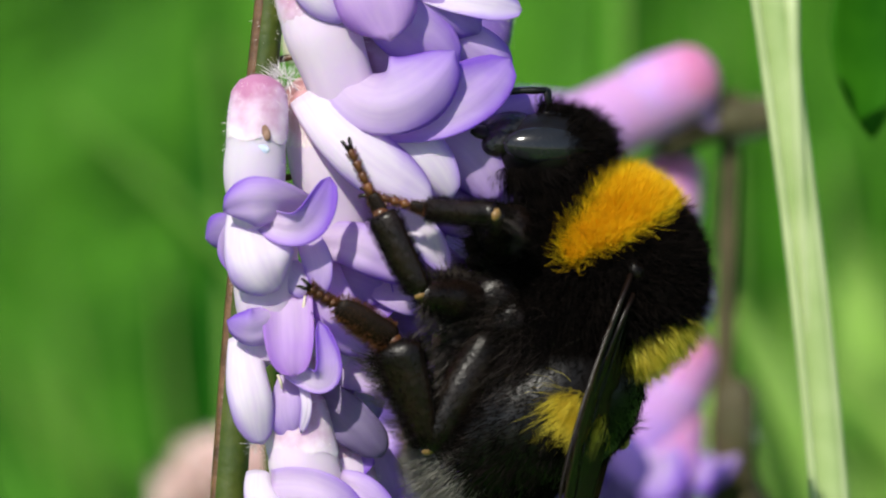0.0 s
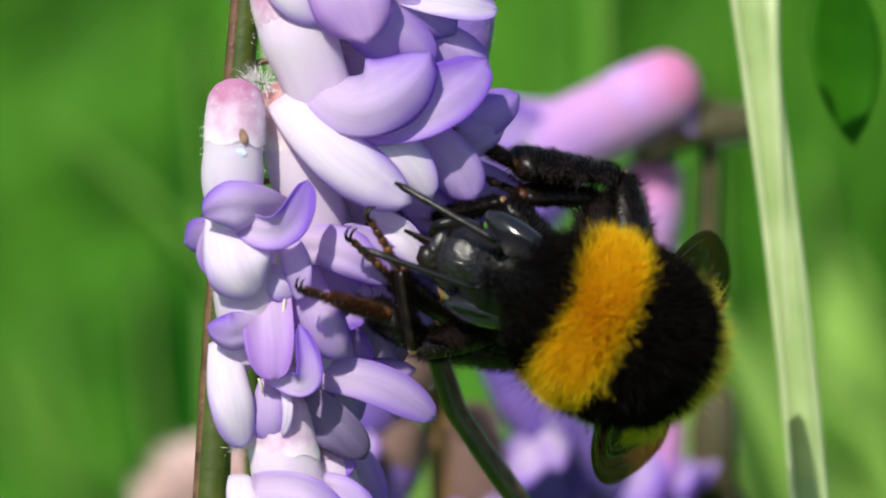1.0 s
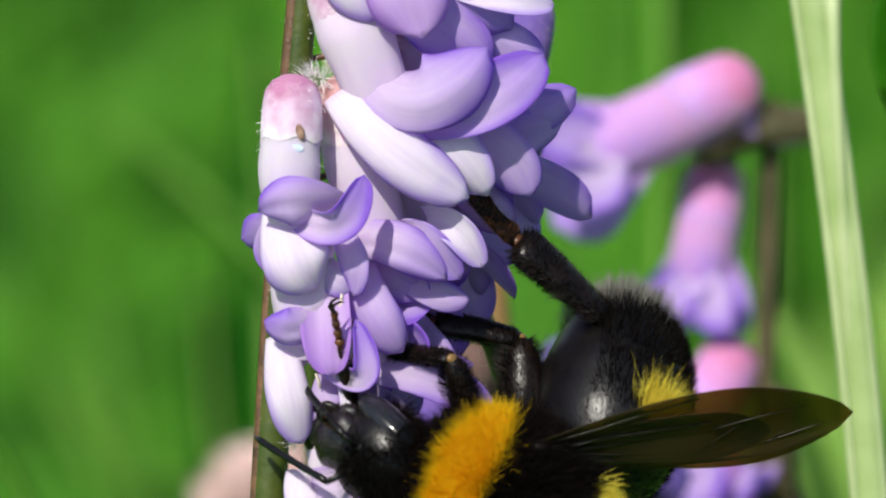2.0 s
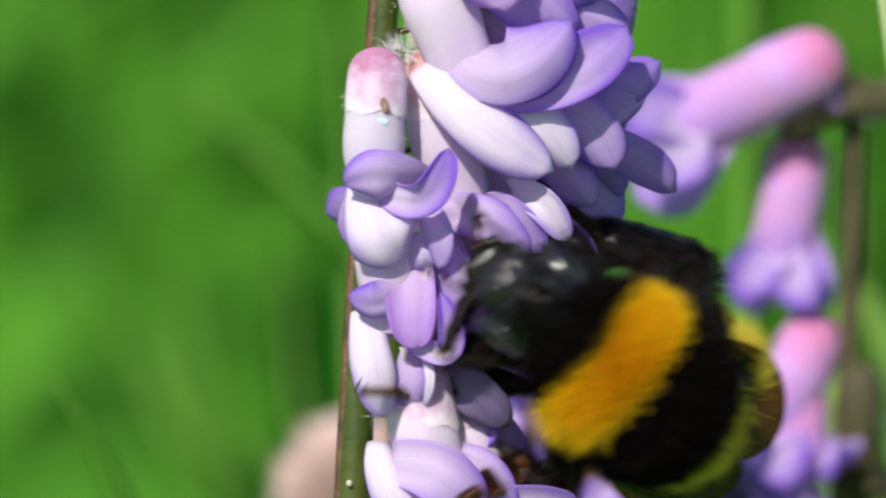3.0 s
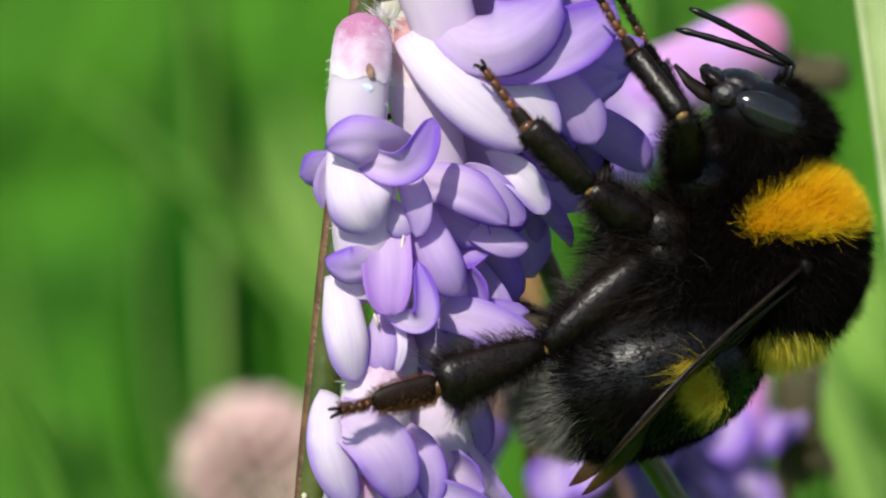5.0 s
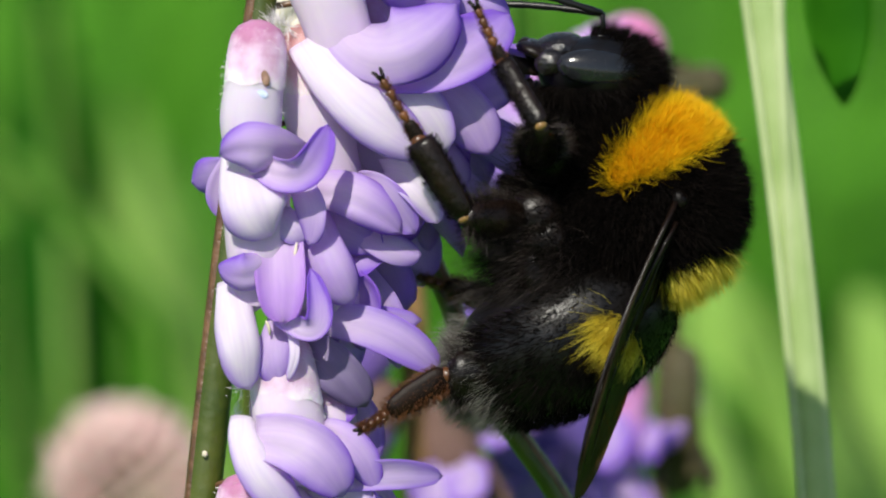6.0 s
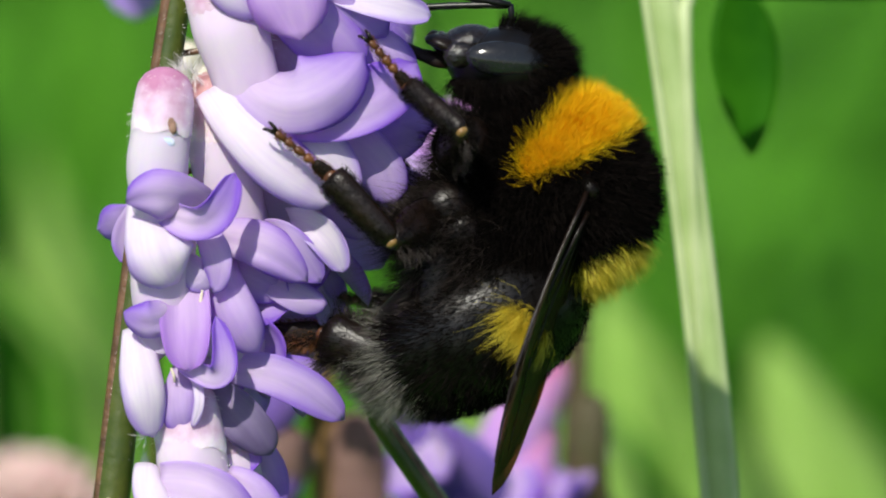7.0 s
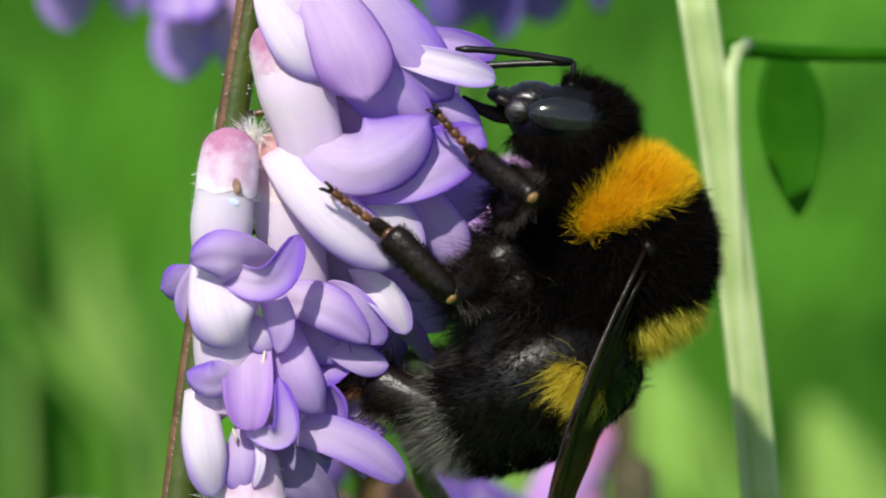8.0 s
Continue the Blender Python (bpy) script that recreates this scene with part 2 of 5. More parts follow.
def petal_material(name, base, mid, tip, see=0.3):
    """Petal tissue: paler at the claw, deeper at the tip (u of the petal's own map), with faint long veins; light seeps through it."""
    m = Mat(name, 0.62, 0.12)
    uv = m.coords("UV")
    sep = m.t.nodes.new("ShaderNodeSeparateXYZ")
    m.link(uv, sep.inputs[0])
    mp = m.node("ShaderNodeMapping", Scale=(2.0, 14.0, 1.0))
    m.link(uv, mp.inputs[0])
    veins = m.noise(1.0, 4.0, mp.outputs[0])
    info = m.t.nodes.new("ShaderNodeObjectInfo")
    add = m.t.nodes.new("ShaderNodeMath")
    add.operation = "MULTIPLY_ADD"
    m.link(m.noise(380.0, 3.0), add.inputs[0])
    add.inputs[1].default_value = 0.75
    # deeper towards the tip and the margins
    rim = m.t.nodes.new("ShaderNodeMath")
    rim.operation = "SUBTRACT"
    m.link(sep.outputs[1], rim.inputs[0])
    rim.inputs[1].default_value = 0.5
    rim2 = m.t.nodes.new("ShaderNodeMath")
    rim2.operation = "POWER"
    m.link(rim.outputs[0], rim2.inputs[0])
    rim2.inputs[1].default_value = 2.0
    both = m.t.nodes.new("ShaderNodeMath")
    both.operation = "MULTIPLY_ADD"
    m.link(rim2.outputs[0], both.inputs[0])
    both.inputs[1].default_value = 2.7
    tipw = m.t.nodes.new("ShaderNodeMath")
    tipw.operation = "MULTIPLY"
    m.link(sep.outputs[0], tipw.inputs[0])
    tipw.inputs[1].default_value = 1.0
    m.link(tipw.outputs[0], both.inputs[2])
    m.link(both.outputs[0], add.inputs[2])
    sub = m.t.nodes.new("ShaderNodeMath")
    sub.operation = "MULTIPLY_ADD"
    m.link(info.outputs["Random"], sub.inputs[0])
    sub.inputs[1].default_value = 0.3
    m.link(add.outputs[0], sub.inputs[2])
    low = m.t.nodes.new("ShaderNodeMath")
    low.operation = "SUBTRACT"
    m.link(sub.outputs[0], low.inputs[0])
    low.inputs[1].default_value = 0.80
    c = m.ramp(low.outputs[0], [(0.0, base), (0.5, mid), (1.0, tip)])
    v = m.ramp(veins, [(0.3, (0.74, 0.62, 0.90)), (0.6, (1.0, 1.0, 1.0))])
    c = m.mix(0.28, c, m.mix(1.0, c, v, "MULTIPLY"))
    m.color(c)
    m.bump(veins, 0.08, 0.00004)
    m.p.inputs["Subsurface Weight"].default_value = 0.22
    m.p.inputs["Subsurface Radius"].default_value = (0.9, 0.65, 1.1)
    m.p.inputs["Subsurface Scale"].default_value = 0.0007
    if see:
        m.thin(m.mix(1.0, c, (0.92, 0.74, 1.0), "MULTIPLY"), see)
    return m.m


MAT_BANNER = petal_material("petal_lilac", (0.86, 0.73, 0.91), (0.67, 0.48, 0.88), (0.34, 0.16, 0.79), 0.46)
MAT_TUBE = petal_material("petal_tube", (0.87, 0.77, 0.88), (0.83, 0.69, 0.88), (0.61, 0.41, 0.85), 0.3)
MAT_TONGUE = petal_material("petal_tongue", (0.82, 0.63, 0.90), (0.71, 0.46, 0.88), (0.55, 0.28, 0.83), 0.44)
MAT_WING = petal_material("petal_white", (0.92, 0.85, 0.93), (0.88, 0.80, 0.92), (0.54, 0.37, 0.86), 0.36)
MAT_PALE_WING = petal_material("petal_pale", (0.86, 0.76, 0.91), (0.78, 0.65, 0.89), (0.50, 0.34, 0.84), 0.4)
MAT_WILTED = petal_material("petal_wilted", (0.34, 0.27, 0.42), (0.26, 0.21, 0.37), (0.18, 0.14, 0.28), 0.3)
MAT_LILAC_WING = petal_material("petal_pale_lilac", (0.82, 0.68, 0.90), (0.69, 0.52, 0.88), (0.43, 0.25, 0.82), 0.48)


def calyx_material(name, deep, mid, pale):
    """Downy skin, deep at the base and fading into the petals."""
    m = Mat(name, 0.6, 0.2)
    sep = m.t.nodes.new("ShaderNodeSeparateXYZ")
    m.link(m.coords(), sep.inputs[0])
    add = m.t.nodes.new("ShaderNodeMath")
    add.operation = "MULTIPLY_ADD"
    m.link(sep.outputs[0], add.inputs[0])
    add.inputs[1].default_value = 300.0
    mul = m.t.nodes.new("ShaderNodeMath")
    mul.operation = "MULTIPLY_ADD"
    m.link(m.noise(900, 5), mul.inputs[0])
    mul.inputs[1].default_value, mul.inputs[2].default_value = 1.3, -0.45
    m.link(mul.outputs[0], add.inputs[2])
    c = m.ramp(add.outputs[0], [(0.08, deep), (0.5, mid), (1.0, pale)])
    m.color(c)
    m.bump(m.noise(2600), 0.4)
    m.p.inputs["Subsurface Weight"].default_value = 0.5
    m.p.inputs["Subsurface Radius"].default_value = (0.9, 0.65, 1.1)
    m.p.inputs["Subsurface Scale"].default_value = 0.0009
    return m.m


MAT_CALYX = calyx_material("calyx", (0.46, 0.20, 0.34), (0.68, 0.50, 0.66), (0.88, 0.80, 0.90))
MAT_CALYX_PEACH = calyx_material("calyx_peach", (0.58, 0.30, 0.30), (0.76, 0.58, 0.64), (0.88, 0.80, 0.90))
MAT_CALYX_MAGENTA = calyx_material("calyx_magenta", (0.62, 0.22, 0.42), (0.62, 0.28, 0.58), (0.58, 0.34, 0.74))
MAT_STEM = speckled("stem", (0.035, 0.062, 0.006), (0.085, 0.105, 0.016), 700, 0.38, 0.5, 0.5)
MAT_RIDGE = speckled("stem_ridge", (0.06, 0.03, 0.014), (0.20, 0.10, 0.05), 1500, 0.35, 0.6, 0.6)
MAT_STRAW = speckled("grass_stem", (0.27, 0.38, 0.13), (0.40, 0.50, 0.22), 300, 0.5, 0.35, 0.2)
MAT_STRAW_RIDGE = speckled("grass_stem_ridge", (0.34, 0.43, 0.19), (0.46, 0.54, 0.28), 300, 0.45, 0.35, 0.2)
MAT_GROOVE = speckled("grass_stem_groove", (0.20, 0.26, 0.10), (0.28, 0.36, 0.14), 300, 0.5, 0.3, 0.2)
# dim copy of the grass blade: the dark background areas put into its colour
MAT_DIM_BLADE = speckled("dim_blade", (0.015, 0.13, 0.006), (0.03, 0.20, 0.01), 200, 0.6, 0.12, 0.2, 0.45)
MAT_LEAF = speckled("leaf", (0.018, 0.14, 0.003), (0.05, 0.24, 0.008), 260, 0.55, 0.08, 0.2, 0.5)
# bright and sunlit copies: light areas of the background painted into the blade colour
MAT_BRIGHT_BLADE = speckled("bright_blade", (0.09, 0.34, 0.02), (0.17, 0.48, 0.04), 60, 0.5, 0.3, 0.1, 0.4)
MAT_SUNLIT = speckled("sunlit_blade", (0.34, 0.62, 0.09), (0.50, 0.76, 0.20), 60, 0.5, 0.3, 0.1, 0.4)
# the wide dark-to-bright noise paints lit and shaded mottling into meadow grass and floor
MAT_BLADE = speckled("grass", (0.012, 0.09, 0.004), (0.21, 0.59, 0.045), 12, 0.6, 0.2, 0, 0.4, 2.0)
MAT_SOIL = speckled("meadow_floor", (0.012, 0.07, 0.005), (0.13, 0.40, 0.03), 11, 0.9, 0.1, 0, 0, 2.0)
MAT_FAR_PETAL = petal_material("petal_far", (0.70, 0.38, 0.72), (0.54, 0.34, 0.84), (0.42, 0.26, 0.82), 0.2)
# darkened copy of the far petals: shade painted into the blue-violet
MAT_SHADED_BLUE = petal_material("petal_shaded_blue", (0.22, 0.13, 0.44), (0.19, 0.12, 0.46), (0.15, 0.10, 0.44), 0.2)
MAT_WITHERED = speckled("withered_brown", (0.16, 0.09, 0.03), (0.34, 0.20, 0.08), 200, 0.7, 0.2, 0.2)
# pink darkened to brown: the shadow on the florets is in the colour
MAT_SHADED_PINK = speckled("shaded_pink", (0.10, 0.06, 0.05), (0.22, 0.13, 0.11), 300, 0.7, 0.15)
MAT_DARK_STEM = speckled("dark_stem", (0.05, 0.05, 0.02), (0.11, 0.085, 0.045), 300, 0.6, 0.2, 0.2)
MAT_PINK = speckled("clover_pink", (0.86, 0.58, 0.55), (0.95, 0.78, 0.70), 300, 0.7, 0.2, 0, 0.3)
MAT_CREAM = speckled("cream_bud", (0.70, 0.62, 0.44), (0.85, 0.80, 0.66), 300, 0.7, 0.2, 0, 0.2)
MAT_HAIR_WHITE = speckled("white_hair", (0.75, 0.70, 0.72), (0.92, 0.88, 0.88), 600, 0.5, 0.3)
MAT_BLUE_STAIN = speckled("blue_stain", (0.36, 0.52, 0.84), (0.72, 0.76, 0.92), 3500, 0.5, 0.2)
MAT_WOUND = speckled("bite_hole", (0.12, 0.06, 0.04), (0.42, 0.26, 0.20), 2000, 0.6, 0.2, 0.3)
MAT_BLACK = speckled("black_shell", (0.003, 0.0025, 0.0025), (0.007, 0.006, 0.006), 1500, 0.34, 0.36, 0.15)
MAT_THORAX = speckled("fur_ground", (0.003, 0.0025, 0.0025), (0.006, 0.005, 0.005), 1500, 0.95, 0.0, 0.3)
MAT_GLOSS = speckled("glossy_face", (0.006, 0.005, 0.005), (0.016, 0.012, 0.011), 1500, 0.16, 0.7, 1.0)
MAT_EYE = speckled("eye", (0.010, 0.011, 0.013), (0.018, 0.018, 0.020), 6000, 0.14, 0.6, 0.05)
MAT_FUR_BLACK = speckled("black_fur", (0.0028, 0.0022, 0.002), (0.007, 0.005, 0.0042), 800, 0.7, 0.05)
MAT_FUR_BROWN = speckled("brown_fringe", (0.022, 0.017, 0.015), (0.075, 0.058, 0.050), 800, 0.5, 0.3, 0, 0.2)
MAT_FUR_ORANGE = speckled("golden_fur", (0.88, 0.53, 0.004), (0.98, 0.73, 0.016), 500, 0.5, 0.3, 0, 0.35)
MAT_FUR_YELLOW = speckled("lemon_fur", (0.66, 0.52, 0.03), (0.85, 0.74, 0.09), 900, 0.5, 0.3, 0, 0.3)
MAT_FUR_WHITE = speckled("pale_fur", (0.10, 0.095, 0.08), (0.30, 0.29, 0.25), 900, 0.5, 0.3, 0, 0.2)
MAT_JOINT = speckled("tan_joint", (0.13, 0.07, 0.025), (0.40, 0.24, 0.08), 1500, 0.35, 0.4)
MAT_LEG = speckled("leg_shell", (0.003, 0.002, 0.0016), (0.012, 0.006, 0.0036), 900, 0.36, 0.35, 0.5)
MAT_BASITARSUS = speckled("dark_brown_leg", (0.004, 0.002, 0.0014), (0.012, 0.005, 0.0026), 700, 0.55, 0.2, 0.5)
MAT_TARSUS = speckled("brown_foot", (0.045, 0.016, 0.007), (0.15, 0.055, 0.016), 1200, 0.35, 0.5, 0.15)


def wing_material():
    m = Mat("wing_membrane", 0.5, 0.22)
    m.color(m.ramp(m.noise(250), [(0.3, (0.026, 0.018, 0.008)), (0.7, (0.058, 0.042, 0.018))]))
    m.bump(m.noise(900), 0.2)
    clear = m.t.nodes.new("ShaderNodeBsdfTransparent")
    clear.inputs[0].default_value = (0.56, 0.46, 0.17, 1)
    mx = m.t.nodes.new("ShaderNodeMixShader")
    mx.inputs[0].default_value = 0.52
    m.link(m.p.outputs[0], mx.inputs[1])
    m.link(clear.outputs[0], mx.inputs[2])
    m.link(mx.outputs[0], m.t.nodes["Material Output"].inputs[0])
    return m.m


MAT_WINGS = wing_material()


# ---- mesh helpers (all in millimetres, turned to metres at the end) ----
def mesh_from(name, verts, faces, material, smooth=True, uvs=None):
    me = bpy.data.meshes.new(name)
    v = np.asarray(verts, dtype=float) * MM
    me.from_pydata(v.tolist(), [], faces)
    me.materials.append(material)
    if smooth:
        me.polygons.foreach_set("use_smooth", [True] * len(me.polygons))
    if uvs is not None:
        layer = me.uv_layers.new(name="map")
        idx = np.empty(len(me.loops), dtype=np.int32)
        me.loops.foreach_get("vertex_index", idx)
        layer.data.foreach_set("uv", np.asarray(uvs, dtype=float)[idx].ravel())
    me.update()
    return me


def part(name, me, parent, m=None, label=""):
    ob = new(name, me)
    ob.parent = parent
    if m is not None:
        ob.matrix_basis = m
    if label:
        tagged(ob, label)
    return ob


def thing(name, m, label, category, group="", kind=""):
    ob = new(name)
    ob.empty_display_size = 0.001
    ob.matrix_basis = m
    return tagged(ob, label, category, group, kind)


def mpose(x, y, z, rx=0, ry=0, rz=0):
    return pose(x * MM, y * MM, z * MM, rx, ry, rz)


def tube(points, radii, sides=10, flat=1.0, caps=True):
    """A swept tube; returns verts, faces."""
    pts = [Vector(p) for p in points]
    verts, faces = [], []
    ref = Vector((0.13, 0.31, 0.94))
    side = None
    for i, p in enumerate(pts):
        d = (pts[min(i + 1, len(pts) - 1)] - pts[max(i - 1, 0)]).normalized()
        if side is None:
            side = d.cross(ref).normalized()
        side = (side - d * side.dot(d)).normalized()
        up = d.cross(side)
        for k in range(sides):
            a = 2 * math.pi * k / sides
            verts.append(p + side * (math.cos(a) * radii[i]) + up * (math.sin(a) * radii[i] * flat))
    n = len(pts)
    for i in range(n - 1):
        for k in range(sides):
            a, b = i * sides + k, i * sides + (k + 1) % sides
            faces.append((a, b, b + sides, a + sides))
    if caps:
        faces.append(tuple(range(sides))[::-1])
        faces.append(tuple((n - 1) * sides + k for k in range(sides)))
    return verts, faces


def join(*pieces):
    verts, faces = [], []
    for v, f in pieces:
        o = len(verts)
        verts += [Vector(x) for x in v]
        faces += [tuple(i + o for i in q) for q in f]
    return verts, faces


def ball(rx, ry, rz, seg=32, rings=20, shape=None):
    verts, faces = [], []
    for i in range(rings + 1):
        a = math.pi * i / rings
        for k in range(seg):
            b = 2 * math.pi * k / seg
            p = Vector((math.cos(a), math.sin(a) * math.cos(b), math.sin(a) * math.sin(b)))
            if shape:
                p = shape(p)
            verts.append(Vector((p.x * rx, p.y * ry, p.z * rz)))
    for i in range(rings):
        for k in range(seg):
            a, b = i * seg + k, i * seg + (k + 1) % seg
            faces.append((a, b, b + seg, a + seg))
    return verts, faces


def fur(count, surface, length, lean, thick=0.03, seed=1, spread=0.35, droop=0.25):
    """Tapered hairs on a surface. surface(rng, n) gives points and normals; lean is the way the coat lies."""
    rng = np.random.default_rng(seed)
    p, n = surface(rng, count)
    count = len(p)
    d = n + np.asarray(lean)[None, :] + rng.normal(0, spread, (count, 3))
    d /= np.linalg.norm(d, axis=1)[:, None]
    lump = 0.86 + 0.22 * np.sin(p[:, 0] * 4.1 + 1.3 * np.sin(p[:, 1] * 3.7)) * np.sin(p[:, 1] * 4.7 + p[:, 2] * 3.9)
    ln = (length * lump * rng.uniform(0.55, 1.2, count))[:, None]
    side = np.cross(d, rng.normal(0, 1, (count, 3)))
    side /= np.linalg.norm(side, axis=1)[:, None]
    w = thick * rng.uniform(0.7, 1.3, count)[:, None] * 0.5
    bend = np.asarray(lean)[None, :] * droop * ln
    root = p - n * 0.1
    midp = p + d * ln * 0.55
    tip = p + d * ln + bend
    verts = np.stack([root - side * w, root + side * w, midp - side * w * 0.8, midp + side * w * 0.8, tip], axis=1).reshape(-1, 3)
    base = np.arange(count) * 5
    quads = np.stack([base, base + 1, base + 3, base + 2], axis=1)
    tris = np.stack([base + 2, base + 3, base + 4], axis=1)
    return verts, quads.tolist() + tris.tolist()


def egg(rx, ry, rz, keep=None):
    """Random points on an ellipsoid, with normals; keep(points) picks a region."""
    def pick(rng, n):
        ps, ns = [], []
        have = 0
        for _ in range(60):
            q = rng.normal(0, 1, (n * 2, 3))
            q /= np.linalg.norm(q, axis=1)[:, None]
            p = q * np.array([rx, ry, rz])
            nn = q / np.array([rx, ry, rz])
            nn /= np.linalg.norm(nn, axis=1)[:, None]
            if keep is not None:
                k = keep(p, rng)
                p, nn = p[k], nn[k]
            ps.append(p), ns.append(nn)
            have += len(p)
            if have >= n:
                break
        return np.concatenate(ps)[:n], np.concatenate(ns)[:n]
    return pick


# ---- petals and florets ----
def along(p, q, ref):
    """A pose at p, +X towards q, +Z near ref (metres from millimetres)."""
    x = (q - p).normalized()
    y = ref.cross(x)
    y = y.normalized() if y.length > 1e-4 else x.orthogonal().normalized()
    z = x.cross(y)
    m = Matrix((x, y, z)).transposed().to_4x4()
    return Matrix.Translation(p * MM) @ m


def petal(length, width, profile, cup=0.5, curl=0.0, twist=0.0, nu=14, nv=10, thick=0.045, wave=0.0, fold=0.0, seed=0):
    """A closed thin shell. Lies along +X, its inner face up (+Z). profile(u) is the half width; cup folds the sides up, curl bends the length."""
    rng = random.Random(seed)
    ph = rng.uniform(0, 6.28)
    grid, uv = [], []
    x = z = 0.0
    ang = 0.0
    spine = []
    for i in range(nu + 1):
        spine.append((x, z, ang))
        ang += radians(curl) / nu
        x += math.cos(ang) * length / nu
        z += math.sin(ang) * length / nu
    for i in range(nu + 1):
        u = i / nu
        sx, sz, a = spine[i]
        hw = max(profile(u), 0.02) * width * 0.5
        tw = radians(twist) * u
        for j in range(nv + 1):
            s = 2 * j / nv - 1
            f = cup * s
            y = hw * (math.sin(f) / cup if abs(cup) > 1e-3 else s)
            h = hw * ((1 - math.cos(f)) / cup if abs(cup) > 1e-3 else 0.0)
            h += wave * math.sin(5 * u + ph + 2.2 * s) * abs(s) * hw + 0.4 * wave * math.sin(11 * u + 2 * ph - 4.5 * s) * s * s * hw
            h += fold * hw * (math.exp(-(s / 0.22) ** 2) - 0.3)
            y, h = y * math.cos(tw) - h * math.sin(tw), y * math.sin(tw) + h * math.cos(tw)
            grid.append(Vector((sx - math.sin(a) * h, y, sz + math.cos(a) * h)))
            uv.append((u, j / nv))
    cols = nv + 1
    faces = [(i * cols + j, i * cols + j + 1, (i + 1) * cols + j + 1, (i + 1) * cols + j) for i in range(nu) for j in range(nv)]
    normals = [Vector((0, 0, 0)) for _ in grid]
    for q in faces:
        nrm = (grid[q[2]] - grid[q[0]]).cross(grid[q[1]] - grid[q[3]])
        for k in q:
            normals[k] += nrm
    back = [g + n.normalized() * thick for g, n in zip(grid, normals)]
    o = len(grid)
    rim = [j for j in range(nv)] + [i * cols + nv for i in range(nu)] + [nu * cols + nv - j for j in range(nv)] + [(nu - i) * cols for i in range(nu)]
    allf = [q[::-1] for q in faces] + [tuple(k + o for k in q) for q in faces]
    for a, b in zip(rim, rim[1:] + rim[:1]):
        allf.append((a, b, b + o, a + o))
    return grid + back, allf, uv + uv


def oval(u):
    return (0.42 + 0.58 * math.sin(math.pi * (0.06 + 0.56 * min(max(u, 0.0), 1.0)))) * max(1 - u ** 5, 0.0) ** 0.5


def tongue(u):
    return (0.75 + 0.25 * math.sin(math.pi * u)) * (1 - u ** 5) ** 0.5


def petal_part(name, parent, m, material, args, label=""):
    v, f, uv = petal(*args[0], **args[1])
    return part(name, mesh_from(name, v, f, material, uvs=uv), parent, m, label)


def egg_shape(u):
    return (0.30 + 0.70 * math.sin(math.pi * (0.10 + 0.50 * u)) ** 1.1) * max(1 - u ** 4.5, 0.0) ** 0.5


